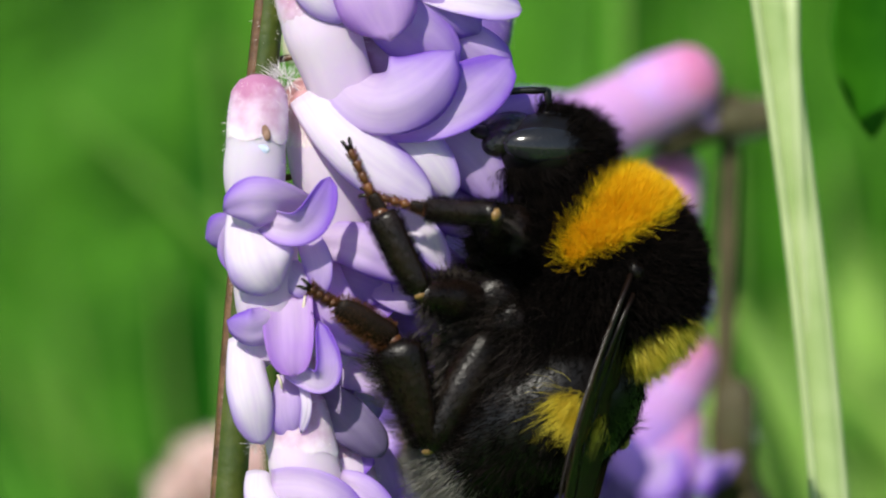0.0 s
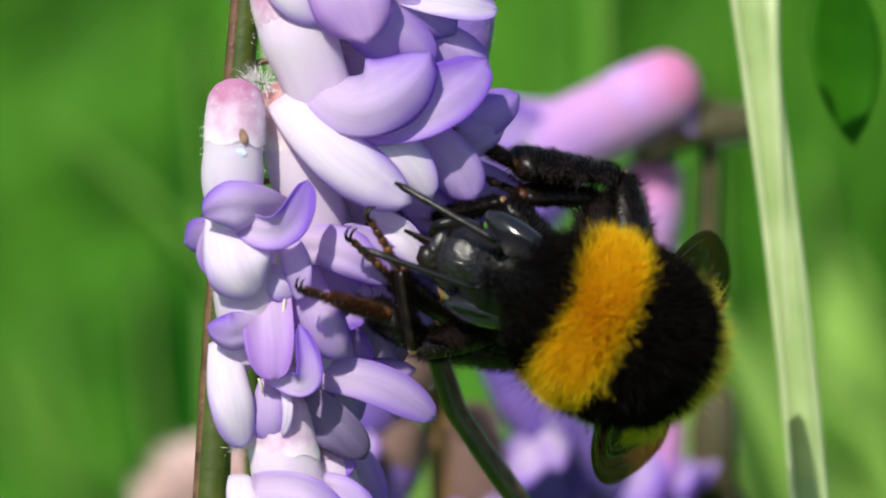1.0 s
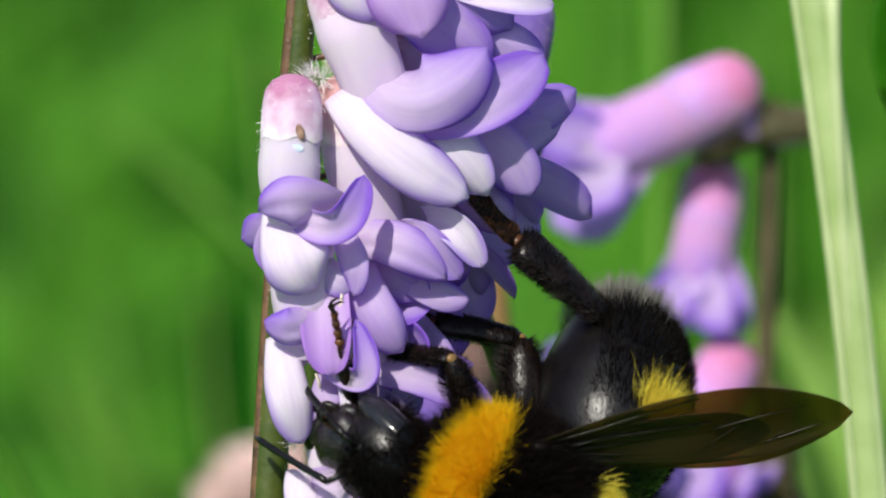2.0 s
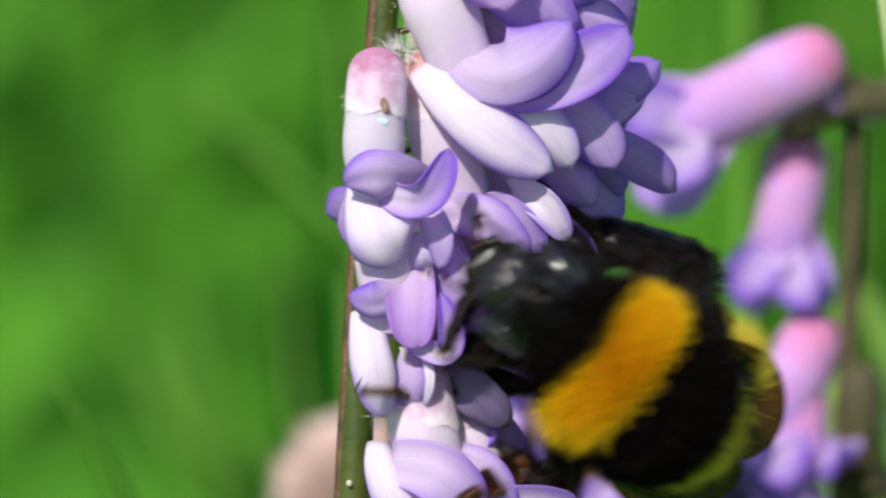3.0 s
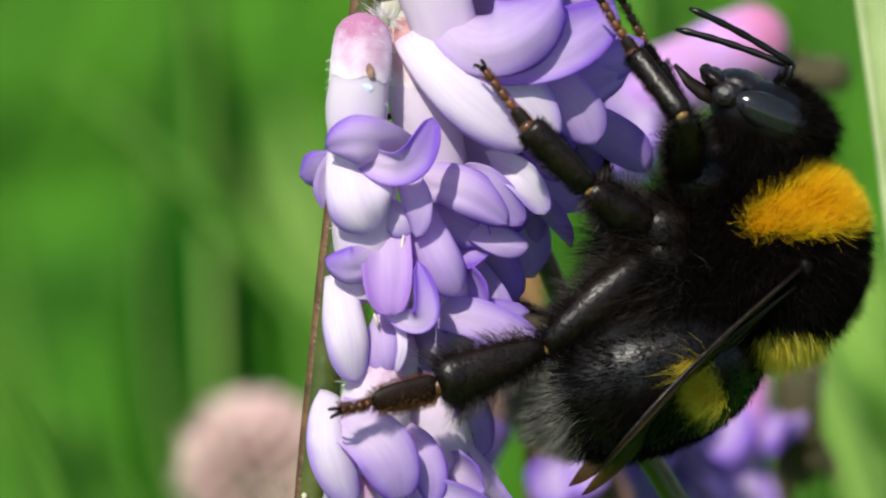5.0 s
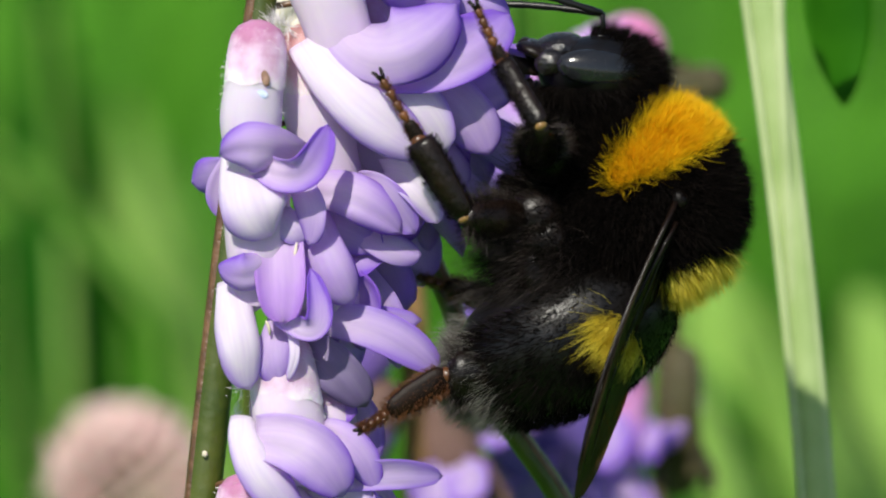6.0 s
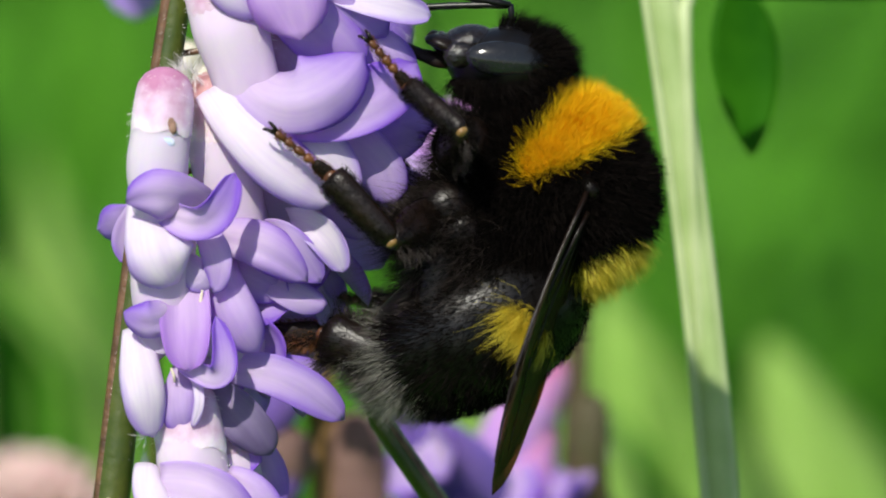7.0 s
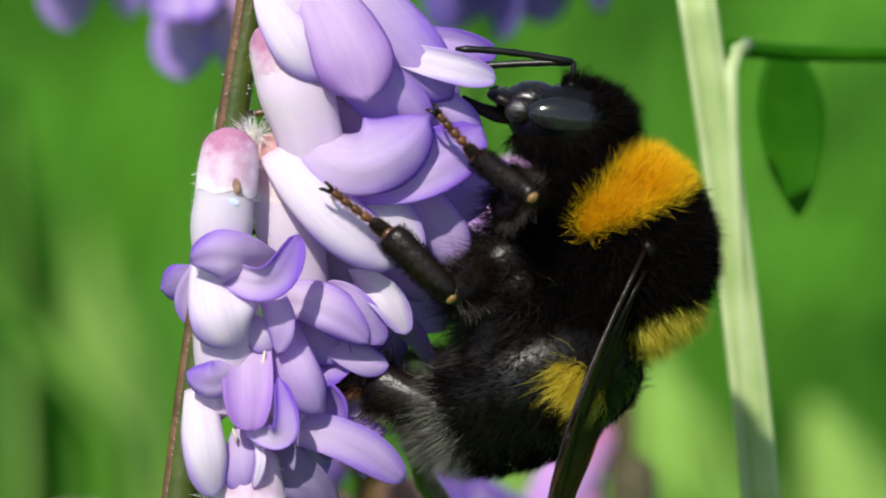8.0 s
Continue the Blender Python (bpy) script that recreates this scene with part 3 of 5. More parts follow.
def floret(parent, u, v, d, lie, face, size=1.0, seed=0, tube_len=1.0, lobes=1.0, back=40.0, wing_len=1.0, wing_tilt=0.0, spread=1.0,
           tint=None, wing_mat=None, calyx_mat=None, tongue_len=0.62, tongue_w=3.0, lobe_len=3.2, lift=0.0, plain=False, label=""):
    """One pea flower. It hangs from (u, v, d); lie: the way it points in the plane across (0: right, -90: down);
    face: turn about its own length (0: banner towards the viewer); lift: tip towards the viewer; lobes: how far the banner's sides open; back: how far they roll back."""
    rng = random.Random(seed)
    m = Matrix.Translation(Vector((u, d, v)) * MM) @ pose(0, 0, 0, 0, -lie, 0) @ pose(0, 0, 0, 0, 0, -lift) @ pose(0, 0, 0, 90 + face)
    L = 5.2 * size * tube_len
    pts, rad = [], []
    n, k = 16, 20
    for i in range(n):
        s = i / (n - 1)
        pts.append((0.2 + L * s, 0.06 * math.sin(7 * s + seed), 0.35 * math.sin(math.pi * s) * size))
        rad.append(size * (0.70 + 0.70 * math.sin(math.pi * min(1, 0.22 + 0.6 * s)) + 0.04 * math.sin(11 * s + seed)))
    tv, tf = tube(pts, rad, k, 0.86, caps=False)
    body = part("floret", mesh_from("floret", tv, tf, tint or MAT_TUBE, uvs=[(0.6 * i / (n - 1), 0.5 + 0.22 * math.sin(2 * math.pi * j / k)) for i in range(n) for j in range(k)]), parent, m, label)
    # calyx with uneven teeth and down
    cp = [(-0.8, 0, -0.2), (-0.7, 0, -0.16), (-0.45, 0, -0.1), (0.0, 0, 0.0), (0.6, 0, 0.08), (1.3, 0, 0.16), (2.2, 0, 0.24)]
    cr = [0.15, 0.55, 0.98, 1.26, 1.35, 1.40, 1.40]
    cv, cf = tube([tuple(c * size for c in q) for q in cp], [r * size for r in cr], 30, 0.9, caps=False)
    ph = rng.uniform(0, 6.28)
    for j in range(30):
        a = 2 * math.pi * j / 30
        tooth = abs(math.sin(2.5 * a + ph)) ** 2.5
        cv[-30 + j] = cv[-30 + j] + Vector((size * (0.3 * tooth * rng.uniform(0.7, 1.2) - 0.1), 0, 0))
        cv[-60 + j] = cv[-60 + j] + Vector((size * 0.15 * tooth, 0, 0))
    cal = part("calyx", mesh_from("calyx", cv, cf, calyx_mat or MAT_CALYX), body, None, "pink downy calyx")

    def skin(r, cnt):
        a = r.uniform(0, 2 * np.pi, cnt)
        x = r.uniform(-0.5, 3.4, cnt) * size
        rr = np.interp(x / size, [c[0] for c in cp] + [4.0], cr + [1.5]) * size
        nn = np.stack([np.zeros(cnt), np.cos(a), np.sin(a)], 1)
        return np.stack([x, rr * np.cos(a), 0.1 * size + 0.9 * rr * np.sin(a)], 1), nn
    hv, hf = fur(260, skin, 0.28, (0.5, 0, 0), 0.018, seed + 40)
    part("down", mesh_from("down", hv, hf, MAT_HAIR_WHITE, False), body, None, "fine white down")
    wings = wing_mat or MAT_WING
    if plain:
        # the rounded mouth of the tube
        petal_part("banner", body, mpose(L * 0.62, 0, 0.98 * size, 0, 4, 0), MAT_TUBE,
                   ((L * 0.5, 2.5 * size, tongue), dict(cup=-1.25, curl=-20, wave=0.05, seed=seed + 9)))
        return body
    for s in (1, -1):
        far = rng.uniform(0.85, 1.15)
        petal_part("banner_lobe", body,
                   mpose(L * 0.82, -s * 0.25 * size, 0.95 * size, 0, -24, s * (40 + 36 * lobes * far)) @ pose(0, 0, 0, -s * (6 + 16 * far)),
                   MAT_BANNER, ((lobe_len * size * rng.uniform(0.88, 1.12), 2.9 * size * rng.uniform(0.9, 1.1), oval),
                                dict(cup=0.7, curl=back * far, twist=s * 26 * far, wave=0.14, seed=seed + s)))
        petal_part("wing_petal", body,
                   mpose(L * 0.68, s * 0.5 * size * spread, 0.35 * size, s * (24 + 26 * rng.random()), 6 + wing_tilt, s * spread * rng.uniform(4, 13)),
                   wings, ((5.0 * size * wing_len * rng.uniform(0.92, 1.08), 3.7 * size, egg_shape),
                           dict(cup=-0.75, curl=-10 * rng.uniform(0.3, 1.6), twist=s * rng.uniform(-12, 18), wave=0.06, seed=seed + 5 + s)))
    petal_part("banner", body, mpose(L * 0.5, 0, 1.08 * size, 0, -4, 0), MAT_TONGUE if tongue_len > 0.7 else MAT_BANNER,
               ((L * tongue_len, tongue_w * size, tongue), dict(cup=-1.0, curl=back * 0.6, wave=0.06, seed=seed + 9)))
    petal_part("keel", body, mpose(L * 0.7, 0, -0.35 * size, 0, 6, 0), wings,
               ((3.6 * size * wing_len, 2.0 * size, egg_shape), dict(cup=-1.3, curl=14, seed=seed + 11)))
    return body


# ---- ground and meadow ----
def build_meadow():
    n = 40
    verts, faces = [], []
    xs = [math.copysign(abs(i / (n / 2)) ** 3 * 400, i) for i in range(-n // 2, n // 2 + 1)]
    for y in xs:
        for x in xs:
            z = 0.02 * noise.noise((x * 1.5, y * 1.5, 0)) if abs(x) < 20 and abs(y) < 20 else 0.0
            verts.append((x * 1000, y * 1000, z * 1000))
    c = n + 1
    faces = [(j * c + i, j * c + i + 1, (j + 1) * c + i + 1, (j + 1) * c + i) for j in range(n) for i in range(n)]
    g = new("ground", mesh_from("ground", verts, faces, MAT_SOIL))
    tagged(g, "green meadow soil under grass", "ground", kind="structure")


def build_grass():
    rng = np.random.default_rng(4)
    n = 90000
    r = 0.5 + 6.0 * rng.uniform(0, 1, n) ** 0.8
    way = rng.uniform(0, 2 * np.pi, n)
    x, y = r * np.cos(way), r * np.sin(way)
    clump = np.array([noise.noise((a * 5, b * 5, 3.0)) for a, b in zip(x, y)])
    keep = clump + rng.normal(0, 0.1, n) > 0.02
    x, y, clump = x[keep], y[keep], clump[keep]
    n = len(x)
    h = rng.uniform(0.08, 0.26, n) * (0.7 + 0.7 * np.clip(clump + 0.2, 0, 1)) * (0.7 + 0.1 * r[keep])
    w = rng.uniform(0.0025, 0.007, n)
    a = rng.uniform(0, np.pi, n)
    tip = (rng.normal(0, 0.35, (n, 2)) + np.array([0.25, 0.0])) * h[:, None]
    verts = np.zeros((n, 5, 3))
    for k, (s, ww) in enumerate(((0, 1), (0, -1), (0.55, 0.9), (0.55, -0.9), (1, 0))):
        verts[:, k, 0] = x + np.cos(a) * w * ww + tip[:, 0] * s ** 2
        verts[:, k, 1] = y + np.sin(a) * w * ww + tip[:, 1] * s ** 2
        verts[:, k, 2] = h * s * (1 - 0.12 * s)
    verts = verts.reshape(-1, 3) * 1000
    b = np.arange(n) * 5
    faces = np.stack([b, b + 1, b + 3, b + 2], 1).tolist() + np.stack([b + 2, b + 3, b + 4], 1).tolist()
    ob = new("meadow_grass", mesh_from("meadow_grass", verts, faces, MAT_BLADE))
    tagged(ob, "blurred sunlit green meadow grass", "grass", kind="stuff")


def build_blade(u0, v0, u1, v1, d, width, bow, seed, mat=None):
    """A broad blade of grass from its tip (u1, v1) down past (u0, v0) to the ground."""
    ob = thing("grass_blade", PLANT, "broad green blade of meadow grass, light or dim tone painted in", "grass blade", "grass blades")
    rng = random.Random(seed)
    drop_to = (-445 - v0) * 1.0
    foot = (u0 + (u0 - u1) * 2.0, d + 110 + rng.uniform(-10, 10), v0 + drop_to)
    pts = [Vector(foot), Vector((u0, d + 6, v0))]
    for i in range(1, 15):
        q = i / 14
        pts.append(Vector((u0 + (u1 - u0) * q + bow * math.sin(math.pi * q), d + 6 - 6 * q, v0 + (v1 - v0) * q)))
    verts, faces = [], []
    for i, q in enumerate(pts):
        w = width * 0.5 * (1 - max(0, (i - 6) / (len(pts) - 6.5)) ** 1.6)
        verts += [q + Vector((-w, 0.3 * w, 0)), q + Vector((0, -0.25 * w, 0)), q + Vector((w, 0.3 * w, 0)), q + Vector((0, 0.25 * w + 0.15, 0))]
    for i in range(len(pts) - 1):
        for k in range(4):
            a, b = i * 4 + k, i * 4 + (k + 1) % 4
            faces.append((a, b, b + 4, a + 4))
    part("blade", mesh_from("blade", verts, faces, mat or MAT_BRIGHT_BLADE), ob)
    v, f = tube([q + Vector((0, -0.3 * width, 0)) for q in pts[:-1]], [0.09 * width * (1 - 0.8 * i / len(pts)) for i in range(len(pts) - 1)], 6)
    part("midrib", mesh_from("midrib", v, f, MAT_SUNLIT), ob, None, "pale green midrib")
    return ob


build_meadow()
build_grass()


# ---- the flower spike ----
def stem_points(u0, v0, u1, v1, d0, d1, bow=0.0, n=24):
    return [(u0 + (u1 - u0) * i / n + bow * math.sin(math.pi * i / n), d0 + (d1 - d0) * i / n, v0 + (v1 - v0) * i / n) for i in range(n + 1)]


def hairs_on(points, radius, count, length, seed):
    pts = np.array([tuple(q) for q in points])

    def pick(r, n):
        t = r.uniform(0, len(pts) - 1.001, n)
        i = t.astype(int)
        q = pts[i] + (pts[i + 1] - pts[i]) * (t - i)[:, None]
        a = r.uniform(0, 2 * np.pi, n)
        nn = np.stack([np.cos(a), np.sin(a), np.zeros(n)], 1)
        return q + nn * radius, nn
    return fur(count, pick, length, (0, 0, -0.2), 0.02, seed)


def swept(spine, width, profile, cup, roll, rim=0.0, puff=0.0, seed=0, nu=18, nv=14, thick=0.05):
    """A petal along a bowed spine of three points, its outer face towards the open side of the meadow. cup: edges towards (+) or away from (-)
    the viewer; rim: the margins roll back; puff: a pouch of that half thickness."""
    rng = random.Random(seed)
    a, b, c = (Vector((u, d, v)) for u, v, d in spine)
    a = a + Vector((0, 0.7, 0))
    mid = b * 2 - (a + c) * 0.5
    ph, waves, lop = rng.uniform(0, 6.28), rng.uniform(0.08, 0.16), rng.uniform(-0.18, 0.18)
    crease = rng.choice((-1, 1)) * rng.uniform(0.06, 0.16)
    front, uv = [], []
    for i in range(nu + 1):
        u = i / nu
        p = a * (1 - u) ** 2 + mid * (2 * u * (1 - u)) + c * u ** 2
        x = ((mid - a) * (1 - u) + (c - mid) * u).normalized()
        y = Vector((0, -1, 0)).cross(x).normalized()
        y = Matrix.Rotation(radians(roll), 3, x) @ y
        z = x.cross(y)
        hw = max(profile(u), 0.03) * width * 0.5
        for j in range(nv + 1):
            s = 2 * j / nv - 1
            s = math.copysign(abs(s) ** 0.85, s)
            f = cup * s
            across = hw * math.sin(f) / cup
            h = hw * (1 - math.cos(f)) / cup
            h -= rim * hw * 2.4 * max(abs(s) - 0.45, 0.0) ** 2 * (0.5 + u)
            h += hw * (waves * math.sin(5 * u + ph + 2 * s) * abs(s) + crease * math.exp(-((s - lop) / 0.28) ** 2) + 0.35 * waves * math.sin(15 * u + 2 * ph) * s * s)
            across += hw * lop * math.sin(math.pi * u) * (1 - s * s)
            front.append(p + y * across + z * h)
            uv.append((u, j / nv))
    cols = nv + 1
    quads = [(i * cols + j, i * cols + j + 1, (i + 1) * cols + j + 1, (i + 1) * cols + j) for i in range(nu) for j in range(nv)]
    normals = [Vector((0, 0, 0)) for _ in front]
    for q in quads:
        n = (front[q[1]] - front[q[0]]).cross(front[q[3]] - front[q[0]])
        for k in q:
            normals[k] += n
    back = []
    for k, p in enumerate(front):
        u, w = uv[k]
        bulge = thick + 2 * puff * (1 - (2 * w - 1) ** 2) * math.sin(math.pi * min(max(u, 0.02), 0.98))
        back.append(p - (normals[k].normalized() if normals[k].length > 0 else Vector((0, -1, 0))) * bulge)
    o = len(front)
    ring = list(range(cols)) + [i * cols + nv for i in range(1, nu + 1)] + [nu * cols + j for j in range(nv - 1, -1, -1)] + [i * cols for i in range(nu - 1, 0, -1)]
    faces = [q for q in quads] + [tuple(k + o for k in q[::-1]) for q in quads]
    for p, q in zip(ring, ring[1:] + ring[:1]):
        faces.append((q, p, p + o, q + o))
    return front + back, faces, uv + uv


def lobe(u):
    return (0.66 + 0.34 * math.sin(math.pi * (0.04 + 0.66 * u))) * max(1 - u ** 5, 0.0) ** 0.5


def pouch(u):
    return (0.52 + 0.48 * math.sin(math.pi * (0.06 + 0.58 * u))) * max(1 - u ** 5.5, 0.0) ** 0.5


def strap(u):
    return (0.80 + 0.20 * math.sin(math.pi * u)) * max(1 - u ** 8, 0.0) ** 0.5


def round_end(u):
    return (0.55 + 0.45 * math.sin(math.pi * (0.02 + 0.56 * u))) * max(1 - u ** 8, 0.0) ** 0.5


def grown_petal(body, seed, mat, profile, base, middle, tip, width, cup, roll, rim, puff):
    """Hangs one petal, given in the spike's own space, on its floret."""
    v, f, uv = swept((base, middle, tip), width, profile, cup, roll, rim, puff, seed)
    name = "wing_petal" if profile is pouch else "banner_lobe"
    part(name, mesh_from(name, v, f, mat, uvs=uv), body, body.matrix_basis.inverted())


def build_spike():
    spike = thing("vetch_spike", PLANT, "violet and white tufted vetch flower spike on a brown-green stem", "flower")
    pts = stem_points(-7.3, 16.0, -9.9, -14.0, 1.2, 1.5, -0.2, 20) + [(-10.6, 2.0, -22), (-12, 4, -45), (-13, 20, -160), (-14, 80, -445)]
    radii = [0.60 + 0.22 * min(1, i / 18) for i in range(21)] + [0.84, 0.88, 0.9, 0.9]
    v, f = tube(pts, radii, 14)
    part("stem", mesh_from("stem", v, f, MAT_STEM), spike, None, "brown-green ridged stem")
    for off, r in ((-0.40, 0.32), (-0.02, 0.2)):
        q = [Vector(p) + Vector((off * radii[i] / 0.62, -0.42 if off > -0.3 else -0.25, 0)) for i, p in enumerate(pts)]
        v, f = tube(q, [r] * len(q), 8)
        part("stem_ridge", mesh_from("stem_ridge", v, f, MAT_RIDGE), spike, None, "brown ridge along the stem")
    v, f = hairs_on(pts[:22], 0.7, 500, 0.16, 3)
    part("stem_down", mesh_from("stem_down", v, f, MAT_HAIR_WHITE, False), spike, None, "fine white down on the stem")
    for u, w, d in ((-10.3, -14.0, 0.4), (-9.9, -11.8, 0.5)):
        v, f = ball(0.13, 0.11, 0.16, 10, 8)
        part("speck", mesh_from("speck", v, f, MAT_CREAM), spike, mpose(u, d, w), "tiny cream speck on the stem")
    made = {}
    # material, outline, base, middle and tip (across, up, behind), width, cup, roll, rim, puff
    petals = {
        "a": [
            (MAT_BANNER, lobe, (-6.2, 1.58, -2.2), (-7.99, 2.0, -3.8), (-9.78, 1.68, -3.2), 2.48, -0.63, -16, 0.1, 0.0),
            (MAT_BANNER, lobe, (-7.9, 1.33, -3.2), (-6.14, 1.12, -3.9), (-5.05, 3.23, -3.5), 1.82, 0.59, 10, -0.15, 0.0),
            (MAT_WING, pouch, (-8.64, 1.94, -1.8), (-8.19, -0.2, -3.3), (-7.35, -1.76, -2.7), 3.5, -0.7, -14, 0, 0.15),
            (MAT_LILAC_WING, lobe, (-6.63, 0.88, -2.2), (-5.73, -0.48, -2.6), (-5.65, -2.15, -2.2), 1.57, -0.63, 25, 0.0, 0.0),
            (MAT_PALE_WING, pouch, (-7.4, -0.29, -1.6), (-6.62, -1.27, -2.0), (-5.82, -1.95, -1.8), 1.52, -0.56, 0, 0.0, 0.0),
        ],
        "b": [
            (MAT_BANNER, lobe, (-7.25, -2.87, -2.6), (-8.45, -3.62, -3.0), (-9.64, -3.22, -2.4), 1.97, -0.59, -20, 0.2, 0.0),
            (MAT_TONGUE, strap, (-6.93, -1.03, -1.2), (-6.87, -3.56, -2.5), (-6.64, -5.72, -2.9), 2.44, 0.59, 6, 0.0, 0.0),
            (MAT_BANNER, lobe, (-6.81, -5.38, -2.8), (-5.24, -5.67, -3.1), (-5.57, -3.21, -2.6), 1.36, 0.63, 10, -0.2, 0.0),
            (MAT_WING, pouch, (-8.96, -3.9, -1.8), (-8.63, -6.42, -2.4), (-8.07, -8.74, -2.0), 2.28, -0.7, -12, 0, 0.12),
            (MAT_LILAC_WING, pouch, (-6.69, -5.34, -1.4), (-7.06, -7.13, -1.9), (-6.58, -8.69, -1.5), 1.73, -0.63, 10, 0.0, 0.0),
            # narrow white petal added as the highlight strip on the lilac wing
            (MAT_WING, pouch, (-6.56, -5.71, -2.0), (-6.12, -6.83, -2.3), (-6.36, -8.24, -2.0), 0.51, -0.63, 0, 0.0, 0.0),
        ],
        "c": [
            (MAT_BANNER, lobe, (-5.87, 0.23, -0.6), (-3.62, 0.12, -1.9), (-1.5, -1.48, -1.5), 2.29, -0.56, -8, 0.15, 0.0),
            (MAT_LILAC_WING, lobe, (-3.23, 0.64, -1.2), (-2.21, 0.05, -1.6), (-0.86, -1.5, -1.3), 1.88, 0.51, 14, 0.0, 0.0),
            (MAT_WING, lobe, (-2.33, 1.29, -1.0), (-0.92, 0.68, -1.8), (0.13, -1.0, -1.5), 1.68, 0.59, 8, -0.15, 0.0),
            (MAT_LILAC_WING, pouch, (-5.46, -0.46, -0.6), (-4.89, -2.73, -1.6), (-3.53, -4.71, -1.3), 2.49, -0.7, 6, 0, 0.12),
            (MAT_LILAC_WING, pouch, (-3.49, -1.41, -0.2), (-1.94, -2.16, -0.6), (-0.52, -2.41, -0.4), 1.48, -0.56, -10, 0.0, 0.0),
            (MAT_LILAC_WING, lobe, (-5.41, -0.97, 0.2), (-4.12, -1.43, 0.0), (-2.29, -2.13, 0.2), 2.04, -0.56, 0, 0.0, 0.0),
        ],
        "d": [
            (MAT_BANNER, lobe, (-4.71, 7.92, -1.4), (-2.42, 6.93, -3.5), (0.5, 8.83, -2.9), 3.81, -0.47, -18, 0.15, 0.0),
            (MAT_BANNER, lobe, (-3.55, 5.99, -1.8), (0.08, 6.44, -2.4), (3.01, 8.52, -1.4), 3.24, 0.42, -12, 0.1, 0.0),
            (MAT_WING, pouch, (-6.17, 7.05, -2.2), (-3.65, 4.43, -3.1), (-0.43, 2.14, -2.6), 3.09, -0.7, -12, 0, 0.12),
            (MAT_WING, pouch, (-3.54, 6.0, -1.4), (-1.4, 4.58, -2.0), (0.44, 2.25, -1.5), 2.64, -0.63, 10, 0, 0.1),
            (MAT_LILAC_WING, pouch, (-1.69, 5.87, -0.4), (0.67, 4.34, -0.9), (2.4, 2.22, -0.5), 3.0, -0.56, 14, 0.0, 0.0),
            (MAT_LILAC_WING, lobe, (-0.61, 5.96, 0.8), (1.95, 5.84, 0.4), (4.48, 7.02, 0.8), 2.45, -0.51, 0, 0.0, 0.0),
        ],
        "e": [
            (MAT_WING, pouch, (-6.98, 14.43, -1.9), (-5.93, 12.17, -2.8), (-4.08, 10.39, -2.4), 2.43, -0.7, -14, 0, 0.1),
            (MAT_TONGUE, round_end, (-5.2, 14.52, -2.2), (-3.43, 12.28, -3.6), (-2.35, 9.31, -3.4), 4.0, -0.59, -6, 0.2, 0.0),
            (MAT_LILAC_WING, pouch, (-4.38, 12.34, -1.0), (-1.99, 10.16, -1.5), (0.7, 8.29, -1.0), 3.3, -0.63, 10, 0, 0.1),
        ],
        "g": [
            (MAT_LILAC_WING, lobe, (-3.78, 15.46, -0.6), (-1.35, 12.5, -1.4), (1.64, 9.76, -0.9), 3.82, -0.56, 0, 0.1, 0.0),
            (MAT_WING, lobe, (-1.3, 11.74, -1.2), (1.26, 11.1, -1.8), (3.56, 10.75, -1.3), 1.68, 0.56, -14, -0.1, 0.0),
            (MAT_BANNER, lobe, (-1.51, 12.3, 0.2), (1.03, 12.17, -0.4), (3.65, 11.94, 0.2), 1.79, 0.59, -10, 0.0, 0.0),
            (MAT_LILAC_WING, pouch, (-0.88, 10.29, 0.2), (1.2, 9.11, -0.4), (2.96, 7.89, 0.0), 2.45, -0.63, 8, 0.0, 0.0),
        ],
        "h": [
            (MAT_BANNER, lobe, (-1.85, 6.43, 1.2), (0.22, 7.35, 0.4), (2.39, 7.17, 1.0), 2.36, -0.59, -8, 0.1, 0.0),
            (MAT_LILAC_WING, lobe, (-1.12, 4.24, 1.0), (1.45, 4.94, 0.2), (3.82, 5.55, 0.8), 2.35, -0.59, 0, 0.1, 0.0),
            (MAT_WING, lobe, (-2.07, 8.18, 1.2), (-0.27, 8.54, 0.8), (1.47, 8.32, 1.2), 1.48, -0.56, 0, 0.0, 0.0),
            (MAT_LILAC_WING, pouch, (-1.63, 4.12, 1.0), (0.13, 2.03, 0.5), (1.38, 0.61, 0.9), 2.2, -0.63, 8, 0.0, 0.0),
        ],
        "i": [
            (MAT_LILAC_WING, lobe, (-4.97, -5.55, 0.0), (-2.18, -5.99, -0.8), (0.51, -7.63, -0.4), 2.14, 0.51, -10, 0.15, 0.0),
            (MAT_LILAC_WING, pouch, (-5.47, -5.33, 0.6), (-3.43, -5.5, 0.2), (-0.34, -5.38, 0.6), 1.53, -0.56, 0, 0.0, 0.0),
            (MAT_WILTED, lobe, (-5.58, -6.59, -0.2), (-4.15, -7.8, -0.9), (-2.75, -9.33, -0.6), 2.34, 0.38, 15, 0.3, 0.0),
            (MAT_LILAC_WING, pouch, (-5.75, -4.57, 0.8), (-4.95, -5.81, 0.4), (-4.63, -7.08, 0.6), 1.79, -0.56, 0, 0.0, 0.0),
        ],
        "j": [
            (MAT_WING, pouch, (-8.12, -10.03, -2.0), (-7.55, -12.14, -2.7), (-5.49, -14.24, -2.3), 2.33, -0.7, -16, 0, 0.12),
            (MAT_BANNER, lobe, (-7.65, -10.89, -2.5), (-5.37, -11.42, -3.2), (-3.71, -13.33, -2.6), 2.98, 0.59, -8, 0.15, 0.0),
